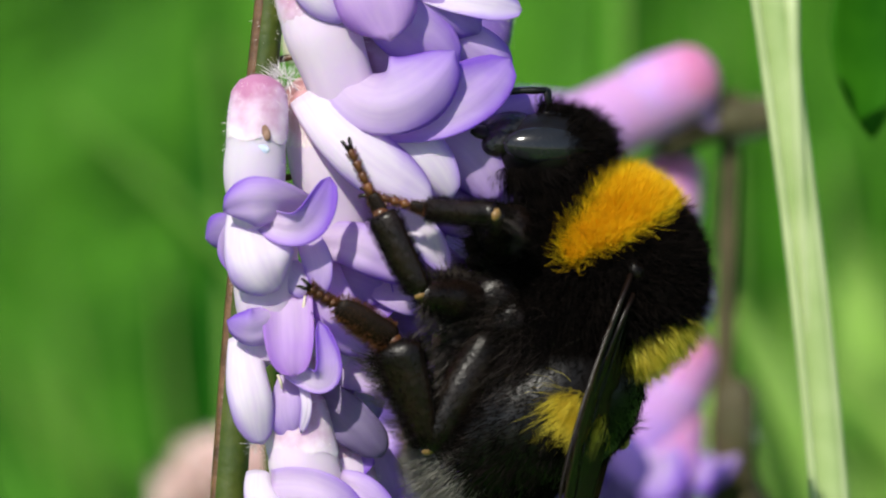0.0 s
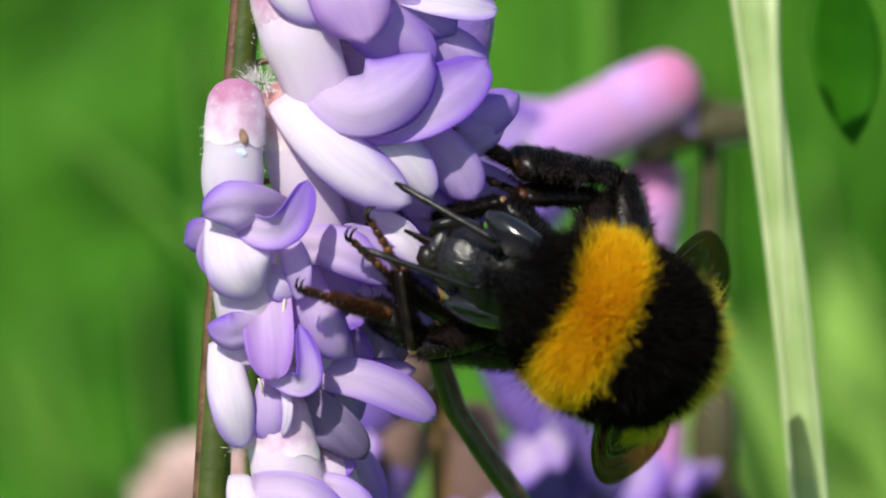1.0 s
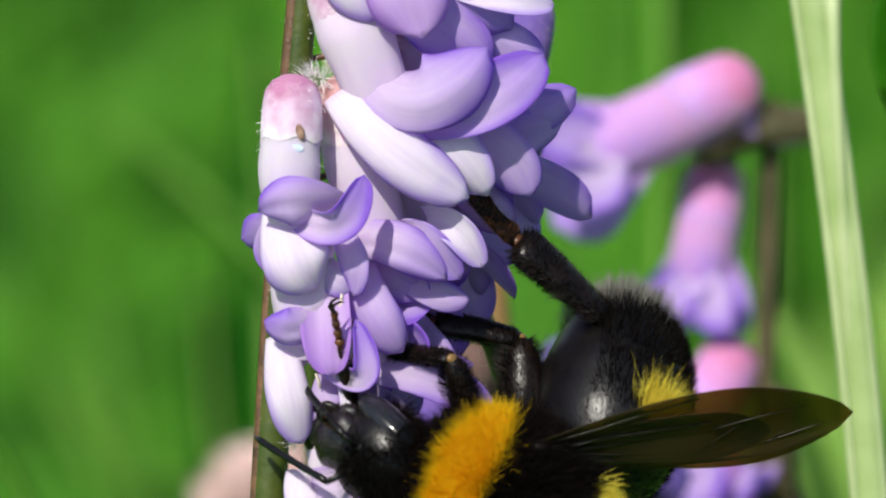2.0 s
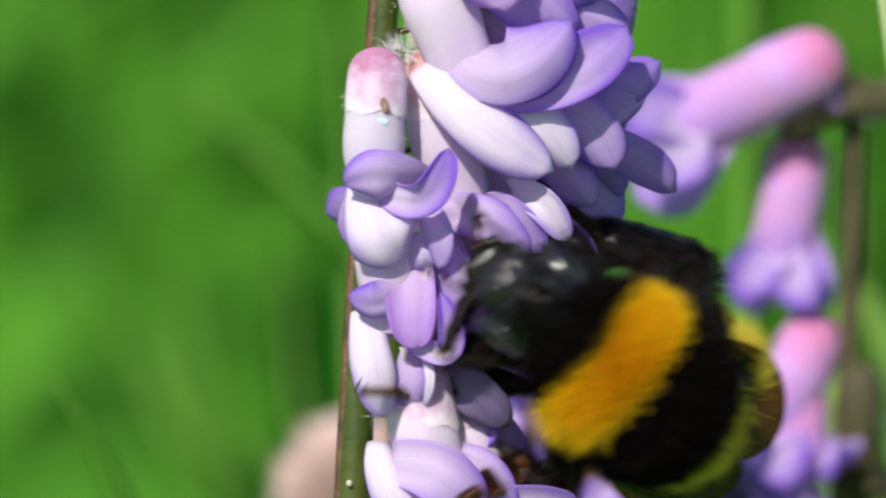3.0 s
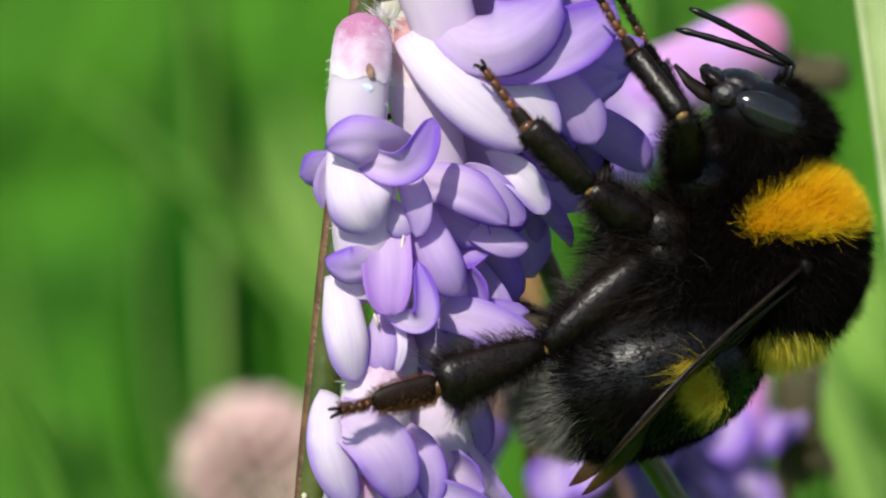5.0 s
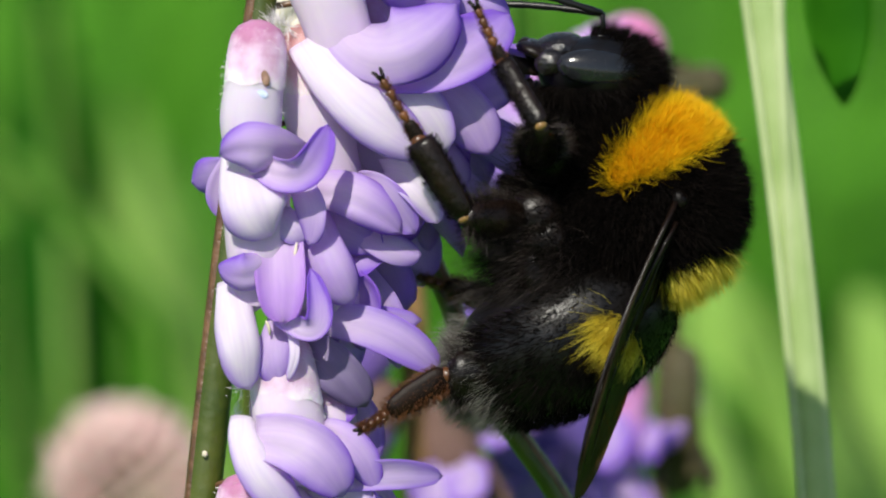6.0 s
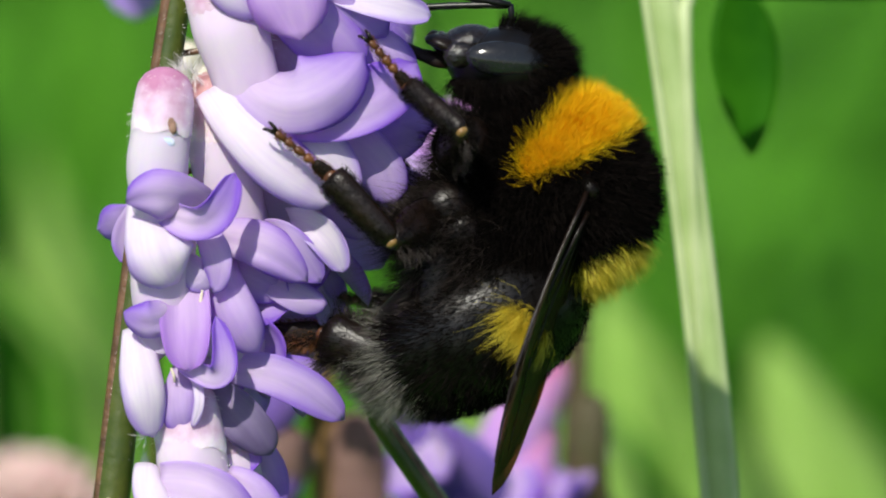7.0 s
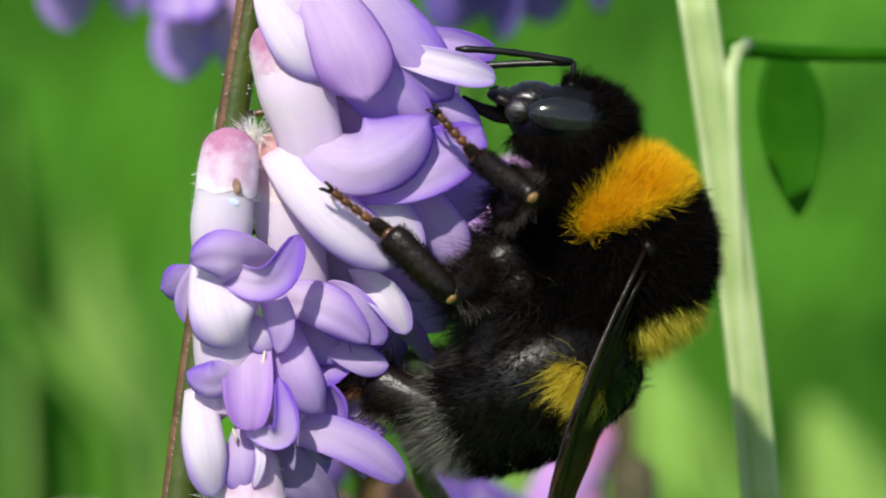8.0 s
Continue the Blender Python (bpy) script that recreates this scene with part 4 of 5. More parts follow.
            (MAT_BANNER, lobe, (-4.59, -10.55, -1.8), (-3.32, -11.25, -2.3), (-2.22, -13.01, -1.9), 1.82, -0.56, 8, 0.0, 0.0),
            (MAT_LILAC_WING, lobe, (-4.49, -12.85, -1.4), (-1.99, -12.36, -2.0), (0.78, -12.36, -1.5), 1.57, 0.59, 0, 0.0, 0.0),
            (MAT_PALE_WING, pouch, (-5.52, -12.38, -1.2), (-3.2, -13.81, -1.7), (-1.35, -15.29, -1.4), 2.34, -0.63, 10, 0.0, 0.0),
            (MAT_WING, pouch, (-6.52, -13.17, -1.6), (-5.46, -14.88, -2.1), (-4.35, -16.9, -1.7), 2.79, -0.63, -5, 0.0, 0.0),
        ],
    }
    pale = dict(wing_mat=MAT_LILAC_WING)
    own = dict(plain=True)
    rows = [
        ("a", -8.25, 7.0, -1.8, -92, 4, 1.0, 1, dict(tube_len=1.12, tint=MAT_WING, **own)),
        ("b", -7.85, 1.6, -0.9, -91, 8, 1.0, 2, dict(tube_len=1.2, **own)),
        ("c", -6.0, 6.95, 0.7, -77, 16, 1.08, 3, dict(tube_len=1.22, calyx_mat=MAT_CALYX_PEACH, **own)),
        ("d", -6.2, 12.0, -0.7, -70, 14, 1.2, 4, dict(tube_len=0.92, **own)),
        ("e", -6.8, 15.9, -0.2, -58, 10, 1.2, 5, dict(tube_len=0.8, **own)),
        ("g", -4.2, 16.2, 1.4, -52, 20, 1.2, 6, dict(tube_len=0.9, **own)),
        ("h", -3.6, 8.6, 2.6, -42, 34, 1.2, 7, dict(tube_len=0.8, **own)),
        ("o", -2.8, 7.2, 4.0, -50, 40, 1.15, 17, dict(lobes=0.4, back=4, wing_len=1.0, **pale)),
        ("o", -3.6, 4.4, 3.8, -62, 34, 1.05, 18, dict(lobes=0.4, back=4, **pale)),
        ("o", -5.0, 3.0, 3.0, -76, 20, 1.05, 19, dict(lobes=0.4, back=4, **pale)),
        ("i", -5.4, -2.6, 1.4, -60, 20, 1.0, 9, dict(tube_len=0.6, **own)),
        ("o", -5.0, 0.4, 2.6, -74, 20, 1.05, 10, dict(lobes=0.4, back=4, wing_len=1.0, **pale)),
        ("k", -6.1, -4.4, 2.4, -72, 14, 1.0, 12, dict(lobes=0.3, back=0, wing_len=1.0, **pale)),
        ("j", -6.75, -7.0, -0.3, -78, 6, 1.15, 8, dict(tube_len=0.95, **own)),
        ("l", -5.2, -8.2, 1.4, -70, 24, 1.05, 11, dict(lobes=0.5, back=8, **pale)),
        ("m", -8.0, -13.4, -0.5, -96, 6, 1.0, 13, dict(lobes=0.8, back=10)),
        ("n", -8.1, 4.6, 3.2, -94, 150, 0.8, 14, dict(lobes=0.3, wing_len=0.8, tint=MAT_LILAC_WING, **pale)),
    ]
    for key, u, w, d, lie, face, size, seed, more in rows:
        made[key] = floret(spike, u, w, d, lie, face, size, seed, **more)
        for k, row in enumerate(petals.get(key, ()) if "plain" in more else ()):
            grown_petal(made[key], seed * 10 + k, *row)
        sx = -7.3 - 2.6 * (16 - w) / 30
        v, f = tube([(sx, 1.4, w - 0.1), ((sx + u) / 2, (1.8 + d) / 2, w + 0.35), (u, d + 0.1, w + 0.45)], [0.16, 0.15, 0.2], 8)
        part("pedicel", mesh_from("pedicel", v, f, MAT_RIDGE), spike)
    # the bitten hole in a calyx, with a bluish rim
    v, f = ball(0.19, 0.12, 0.38, 18, 12)
    part("bite_hole", mesh_from("bite_hole", v, f, MAT_WOUND), spike, mpose(-7.90, -3.22, 5.19, 0, -14, 0), "brown bite hole in the calyx")
    v, f = ball(0.50, 0.10, 0.24, 16, 10)
    part("blue_stain", mesh_from("blue_stain", v, f, MAT_BLUE_STAIN), spike, mpose(-8.23, -3.18, 4.52, 0, 14, 0), "pale blue stain")
    # the tuft of down on top of a calyx
    v, f = fur(150, egg(0.5, 0.4, 0.3), 0.9, (-0.4, -0.2, 0.2), 0.03, 5, 0.7)
    part("tuft", mesh_from("tuft", v, f, MAT_HAIR_WHITE, False), spike, mpose(-7.26, -0.6, 7.67), "white downy tuft")
    v, f = fur(26, egg(0.2, 0.2, 0.15), 0.6, (-0.5, -0.1, 0.1), 0.03, 6, 0.6)
    part("tuft", mesh_from("tuft", v, f, MAT_HAIR_WHITE, False), spike, mpose(-8.46, -1.6, -8.76), "white downy tuft")
    # dry stamen sheaths that peep out between the petals
    for line in ([(-6.19, -2.1, -2.07), (-6.26, -2.1, -2.66), (-6.11, -2.1, -3.24), (-5.73, -2.1, -3.22)], [(-7.43, -1.8, -5.63), (-7.29, -1.8, -5.93), (-7.23, -1.8, -6.28)]):
        v, f = tube(line, [0.05 + 0.03 * (i % 2) for i in range(len(line))], 8)
        part("stamen", mesh_from("stamen", v, f, MAT_CREAM), spike, None, "cream stamen sheath")
    return spike, made


spike, FLORETS = build_spike()


# ---- grass stem, leaf, other spikes ----
def build_grass_stem():
    ob = thing("meadow_stem", PLANT, "pale green ridged upright plant stem with a side leaf", "plant stem")
    line = stem_points(15.3, 16.2, 19.15, -16.2, 19, 19, 0.35, 24) + [(20.3, 21, -30), (26, 42, -120), (30, 110, -440)]
    line = [(u - 0.25, d, v) for u, d, v in line]
    v, f = tube(line, [0.98] * len(line), 14, 0.7)
    part("stalk", mesh_from("stalk", v, f, MAT_STRAW), ob)
    for off, r, mat, name in ((0.62, 0.34, MAT_STRAW_RIDGE, "stalk_ridge"), (0.18, 0.16, MAT_GROOVE, "stalk_groove"), (-0.7, 0.26, MAT_STRAW_RIDGE, "stalk_ridge")):
        q = [Vector(p) + Vector((off, -0.55 + abs(off) * 0.25, 0)) for p in line]
        v, f = tube(q, [r] * len(q), 8)
        part(name, mesh_from(name, v, f, mat), ob)
    v, f = tube([(17.7, 20.2, 13.7), (17.05, 19.2, 13.35), (16.75, 18.5, 12.35), (16.8, 18.3, 9.6), (17.1, 18.3, 4.0), (17.5, 18.5, -3.0), (17.9, 19.0, -9.1)], [0.4, 0.42, 0.38, 0.33, 0.3, 0.26, 0.1], 10)
    part("side_shoot", mesh_from("side_shoot", v, f, MAT_STRAW_RIDGE), ob)
    v, f = tube([(16.3, 19.0, 12.95), (16.9, 19.5, 13.55), (17.9, 20.5, 13.5), (20.5, 22, 13.4), (26, 23, 13.4), (36, 28, 13.9), (52, 36, 13)], [0.5, 0.45, 0.42, 0.4, 0.38, 0.3, 0.2], 10)
    part("leaf_stalk", mesh_from("leaf_stalk", v, f, MAT_LEAF), ob, None, "green leaf stalk")
    for u, w, d, ry, ln, wd in ((20.6, 14.0, 30, 86, 8.6, 3.7), (27, 13.6, 34, -60, 8, 3.4), (35, 13.8, 36, 80, 8, 3.4)):
        w_, f_, uv = petal(ln, wd, lambda t: math.sin(math.pi * min(0.999, 0.06 + 0.94 * t ** 0.9)) ** 0.75, cup=0.4, curl=6, nu=14, nv=8, thick=0.12)
        part("leaflet", mesh_from("leaflet", w_, f_, MAT_LEAF, uvs=uv), ob, mpose(u, d, w, 0, ry, 0) @ pose(0, 0, 0, 78), "dark green leaflet")
    return ob


build_grass_stem()


def build_thin_stem():
    ob = thing("tendril_stem", PLANT, "thin curved green-brown stem behind the flowers", "plant stem")
    line = [(-4.4, 8, 5.6), (-3.4, 9, 3.6), (-2.0, 9, 1.3), (-0.8, 9, -1.1), (0.5, 9, -4.2), (1.5, 9, -7.2), (3.2, 9, -9.7), (5.0, 9, -12.2), (8, 10, -17), (14, 16, -40), (22, 60, -200), (24, 110, -442)]
    v, f = tube(line, [0.3, 0.42, 0.5, 0.52, 0.52, 0.54, 0.55, 0.56, 0.6, 0.7, 0.8, 0.8], 10)
    part("stalk", mesh_from("stalk", v, f, MAT_STEM), ob)
    q = [Vector(p) + Vector((0.28, -0.35, 0)) for p in line]
    v, f = tube(q, [0.2] * len(q), 8)
    part("stalk_ridge", mesh_from("stalk_ridge", v, f, MAT_RIDGE), ob)


build_thin_stem()


def build_back_spike():
    ob = thing("vetch_spike", PLANT, "blurred violet vetch spike with a pink bud behind", "flower", "background spikes")
    line = stem_points(15.6, 8.5, 14.6, -18, 60, 60, 0.2, 20) + [(13, 80, -80), (12, 180, -440)]
    v, f = tube(line, [0.6] * len(line), 10)
    part("stem", mesh_from("stem", v, f, MAT_DARK_STEM), ob)
    kw = dict(tint=MAT_FAR_PETAL, wing_mat=MAT_FAR_PETAL, calyx_mat=MAT_CALYX_MAGENTA, lobes=0.12, back=0, wing_len=0.75)
    floret(ob, 13.58, 9.20, 58, 207, 10, 1.55, 31, tube_len=1.15, **kw)
    floret(ob, 12.6, 4.4, 61, 262, 10, 1.25, 38, **kw)
    floret(ob, 13.4, -5.5, 60, 248, 10, 1.3, 32, **kw)
    floret(ob, 12.6, -9.0, 60, 262, 10, 1.3, 33, **kw)
    floret(ob, 15.8, -7.6, 59, 272, 60, 0.9, 35, tint=MAT_DARK_STEM, wing_mat=MAT_DARK_STEM, calyx_mat=MAT_DARK_STEM, lobes=0.1)
    floret(ob, 17.8, 7.2, 59, 190, 60, 0.8, 36, tint=MAT_DARK_STEM, wing_mat=MAT_DARK_STEM, calyx_mat=MAT_DARK_STEM, lobes=0.1)
    # shade of the front spike is put into this floret's dark blue
    floret(ob, 2.33, 11.67, 14, 262, 30, 0.85, 37, tint=MAT_SHADED_BLUE, wing_mat=MAT_SHADED_BLUE, calyx_mat=MAT_SHADED_BLUE, lobes=0.3)
    return ob


def build_withered_spike():
    ob = thing("vetch_spike", PLANT, "blurred violet vetch spike with withered brown florets, shade painted into their colours", "flower", "background spikes")
    line = stem_points(0.2, 2, 1.3, -20, 50, 50, 0.2, 20) + [(3, 60, -80), (5, 160, -440)]
    v, f = tube(line, [0.8] * len(line), 10)
    part("stem", mesh_from("stem", v, f, MAT_WITHERED), ob)
    # dark blue and dull pink carry the painted shade on these florets
    blue = dict(tint=MAT_SHADED_BLUE, wing_mat=MAT_SHADED_BLUE, calyx_mat=MAT_SHADED_BLUE, lobes=0.5)
    far = dict(tint=MAT_SHADED_BLUE, wing_mat=MAT_FAR_PETAL, calyx_mat=MAT_SHADED_PINK, lobes=0.5)
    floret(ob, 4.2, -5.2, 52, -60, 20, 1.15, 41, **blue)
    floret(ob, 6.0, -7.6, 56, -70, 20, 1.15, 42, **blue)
    floret(ob, -0.4, -5.4, 48, -130, 10, 1.2, 43, **far)
    floret(ob, -1.0, -9.4, 48, -115, 10, 1.2, 44, **far)
    floret(ob, 2.6, -8.6, 50, -84, 10, 1.1, 45, tint=MAT_SHADED_PINK, wing_mat=MAT_SHADED_PINK, calyx_mat=MAT_SHADED_PINK, lobes=0.2)
    floret(ob, 8.4, -11.0, 60, -75, 10, 1.15, 46, **far)
    return ob


def build_high_spike(u, w, d, lie, seed, mat):
    ob = thing("vetch_spike", PLANT, "blurred violet vetch florets hanging behind", "flower", "background spikes")
    line = [(u + 0.6, d, w + 5), (u + 1.5, d, w + 10), ((u - 4) / 2, d + 1, w + 13), (-4, d + 2, w + 4), (-4, d + 5, -4), (-2, d + 40, -120), (0, d + 130, -445)]
    v, f = tube(line, [0.25, 0.3, 0.3, 0.35, 0.35, 0.4, 0.5], 8)
    part("stem", mesh_from("stem", v, f, MAT_STEM), ob)
    floret(ob, u, w + 4.2, d, lie, 20, 1.1, seed, tint=mat, wing_mat=mat, lobes=0.6)
    floret(ob, u + 2.0, w + 5.5, d + 2, lie + 20, 30, 1.1, seed + 1, tint=mat, wing_mat=mat, lobes=0.6)
    return ob


build_back_spike()
build_withered_spike()
build_high_spike(-8.0, 18.2, 50, -88, 61, MAT_FAR_PETAL)
build_high_spike(-14.2, 21.5, 60, -88, 63, MAT_FAR_PETAL)
build_high_spike(8.6, 20.5, 60, -100, 65, MAT_SHADED_BLUE)


def build_clover():
    ob = thing("clover_head", PLANT, "blurred pale pink round clover head", "flower")
    v, f = tube([(-13.6, 130, -18), (-13.6, 135, -60), (-13.4, 170, -440)], [0.7, 0.8, 0.9], 8)
    part("stem", mesh_from("stem", v, f, MAT_STEM), ob)
    rng = random.Random(3)
    pieces = []
    for i in range(130):
        z = 1 - 1.7 * (i + 0.5) / 130
        a = i * 2.39996
        r = math.sqrt(max(0, 1 - z * z))
        nrm = Vector((r * math.cos(a), r * math.sin(a), z))
        b = Vector((-13.6, 130, -17.2)) + nrm * 3.7
        e = b + (nrm + Vector((0, 0, 0.35))).normalized() * rng.uniform(1.3, 2.3)
        pieces.append(tube([b, (b + e) / 2, e], [0.4, 0.6, 0.3], 6, 0.6))
    v, f = join(*pieces)
    part("petals", mesh_from("petals", v, f, MAT_PINK), ob, None, "pale pink clover petals")


def build_bud():
    ob = thing("pale_bud", PLANT, "blurred cream flower bud cluster behind the stem", "flower bud")
    v, f = tube([(-8.3, 26, 9.4), (-8.4, 27, 2), (-9.2, 34, -60), (-10, 110, -445)], [0.25, 0.3, 0.35, 0.4], 8)
    part("stem", mesh_from("stem", v, f, MAT_STEM), ob)
    for u, w, r in ((-7.1, 10.0, 0.9), (-6.3, 9.2, 0.6)):
        v, f = ball(r * 1.15, r, r * 0.9, 16, 12, shape=lambda p: Vector((p.x, p.y * (1 + 0.25 * p.x), p.z * (1 + 0.25 * p.x))))
        part("bud", mesh_from("bud", v, f, MAT_CREAM), ob, mpose(u, 25, w, 0, -70, 0))


build_clover()
build_bud()
for n_, (u0, v0, u1, v1, d, width, bow) in enumerate((
        (12.0, -20, 11.9, 40, 150, 4.0, 0.2), (-24.0, -20, -29.5, -7.5, 75, 1.5, 0.7), (34, -26, 16, 4, 230, 6.0, 1.5),
        (40, -34, 34, 12, 300, 8, 0.5),
        (48, -40, 22, 0, 360, 10, 2.0), (44, -30, 22, -6, 170, 5.0, 1.0))):
    build_blade(u0, v0, u1, v1, d, width, bow, n_)
# pale blades added to paint the bright area at the lower right
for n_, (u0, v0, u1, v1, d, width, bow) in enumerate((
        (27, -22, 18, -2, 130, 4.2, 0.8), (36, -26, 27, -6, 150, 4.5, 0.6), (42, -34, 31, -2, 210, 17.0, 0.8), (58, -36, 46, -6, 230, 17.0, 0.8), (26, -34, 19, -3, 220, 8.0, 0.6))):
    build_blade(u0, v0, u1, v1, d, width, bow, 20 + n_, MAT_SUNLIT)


# ---- dim and bright blades far behind, light and shade painted in their colours ----
for n_, (u0, v0, u1, v1, d, width, bow) in enumerate((
        (-10.1, -9.0, -32.2, 13.1, 230, 3.8, 1.5), (-38.7, -34.7, -48.1, 11.2, 430, 4.3, 2.0), (-5.5, -29.5, -28.7, -4.2, 320, 4.2, 2.0), (-29.0, -35.7, -48.7, -12.7, 450, 6.4, 1.0), (-37.9, -35.7, -57.0, 1.3, 450, 6.4, 1.0))):
    build_blade(u0, v0, u1, v1, d, width, bow, 40 + n_)
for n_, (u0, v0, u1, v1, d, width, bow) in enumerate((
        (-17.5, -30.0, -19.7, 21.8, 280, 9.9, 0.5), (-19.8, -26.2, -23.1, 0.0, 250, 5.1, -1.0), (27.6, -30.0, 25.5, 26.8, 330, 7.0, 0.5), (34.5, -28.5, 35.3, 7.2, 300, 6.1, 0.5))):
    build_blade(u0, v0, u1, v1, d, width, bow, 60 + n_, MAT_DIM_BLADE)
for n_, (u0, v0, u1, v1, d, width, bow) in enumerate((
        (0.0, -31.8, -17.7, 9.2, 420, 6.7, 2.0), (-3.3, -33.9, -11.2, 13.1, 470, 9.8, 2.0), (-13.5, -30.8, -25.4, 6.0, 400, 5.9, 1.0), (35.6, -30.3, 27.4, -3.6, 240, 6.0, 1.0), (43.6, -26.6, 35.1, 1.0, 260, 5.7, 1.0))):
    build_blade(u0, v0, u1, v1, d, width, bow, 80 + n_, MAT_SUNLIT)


# ---- the bumblebee ----
def capsule(ln, radii, flat=1.0):
    """Random points on a straight tube along +X with radii (x share, radius)."""
    xs, rs = [a for a, _ in radii], [b for _, b in radii]

    def pick(r, n):
        x = r.uniform(0.03, 0.99, n)
        a = r.uniform(0, 2 * np.pi, n)
        rr = np.interp(x, xs, rs)
        nn = np.stack([np.zeros(n), np.cos(a), np.sin(a)], 1)
        return np.stack([x * ln, rr * np.cos(a), rr * flat * np.sin(a)], 1), nn
    return pick


def leg_segment(P, bee, leg, seg, ln):
    hind, front = "hind" in leg, "front" in leg
    k = 1.0 if hind else 0.82 if front else 0.92
    if seg == "femur":
        prof = [(0, 0.7), (0.15, 1.05), (0.5, 1.08), (0.85, 0.8), (1, 0.45)]
        flat, mat = 0.8, MAT_LEG
    elif seg == "tibia":
        prof = [(0, 0.38), (0.08, 0.62), (0.55, 1.02 if hind else 0.62 if front else 0.78), (0.92, 1.2 if hind else 0.64 if front else 0.80), (1, 0.6)]
        flat, mat = 0.62, MAT_LEG
    else:
        e = 0.68 if hind else 0.30
        prof = [(0, 0.4), (0.06, 0.66 if hind else 0.40), (0.6 * e, 0.68 if hind else 0.36), (0.92 * e, 0.52 if hind else 0.30), (e, 0.25)]
        flat, mat = 0.42, MAT_BASITARSUS
    prof = [(a, b * k) for a, b in prof]
    fine = [i / 14 * prof[-1][0] for i in range(15)]
    rad = [float(np.interp(x, [a for a, _ in prof], [b for _, b in prof])) for x in fine]
    v, f = tube([(x * ln, 0, 0.06 * math.sin(math.pi * x)) for x in fine], rad, 12, flat)
    ob = part(seg, mesh_from(seg, v, f, mat), bee)
    P[leg + "_" + seg] = ob
    if seg == "tarsus":
        b = ln * e
        for j in range(4):
            x0, x1 = b + (ln - b) * j / 4, b + (ln - b) * (j + 1.0) / 4
            v, f = tube([(x0, 0, 0), (x0 + 0.08, 0, 0), (x1 - 0.14, 0, 0), (x1, 0, 0)], [0.09, 0.13, 0.24 - 0.02 * j, 0.11], 9)
            part("foot_joint", mesh_from("foot_joint", v, f, MAT_TARSUS), ob)
        for sd in (1, -1):
            v, f = tube([(ln - 0.05, sd * 0.05, 0), (ln + 0.22, sd * 0.12, 0.10), (ln + 0.42, sd * 0.17, -0.06), (ln + 0.46, sd * 0.20, -0.34), (ln + 0.36, sd * 0.21, -0.52)], [0.11, 0.10, 0.08, 0.05, 0.02], 7)
            part("claw", mesh_from("claw", v, f, MAT_LEG), ob, None, "curved dark claw")
        v, f = fur(2600 if hind else 700, capsule(ln, prof + [(e + 0.02, 0.15), (1.0, 0.2)], flat), 0.34 if hind else 0.2, (0.9, 0, 0), 0.024, len(leg) + 3, 0.3)
        part("bristles", mesh_from("bristles", v, f, MAT_TARSUS, False), ob, None, "dense short golden-brown bristles")
        v, f = ball(0.34 * k, 0.42 * k, 0.34 * k, 12, 9)
        part("ankle_joint", mesh_from("ankle_joint", v, f, MAT_TARSUS), ob)
    else:
        v, f = fur(3600 if hind else 2200, capsule(ln, prof, flat), 0.5 if seg == "femur" else 0.42 if hind else 0.3, (0.7, 0, 0), 0.022, len(leg) + len(seg), 0.35)
        part("bristles", mesh_from("bristles", v, f, MAT_FUR_BLACK, False), ob, None, "short black bristles")
        if seg == "tibia":
            v, f = ball(0.26 * k, 0.36 * k, 0.3 * k, 12, 9)
            part("knee_joint", mesh_from("knee_joint", v, f, MAT_JOINT), ob, mpose(0, 0, 0), "tan knee joint")
        if hind or seg == "femur":
            def edge(r, n):
                x = r.uniform(0.1, 0.98, n)
                sd = r.choice([-1.0, 1.0], n)
                rr = np.interp(x, [a for a, _ in prof], [b for _, b in prof])
                return np.stack([x * ln, sd * rr * 0.97, r.normal(0, 0.12, n)], 1), np.stack([np.zeros(n), sd, r.normal(0, 0.2, n)], 1)
            v, f = fur(800 if hind else 420, edge, 1.2 if hind else 1.0, (0.5, 0, 0), 0.024, len(leg) + 9, 0.22)
            part("fringe", mesh_from("fringe", v, f, MAT_FUR_BROWN, False), ob, None, "long grey-brown hair fringe")
    return ob


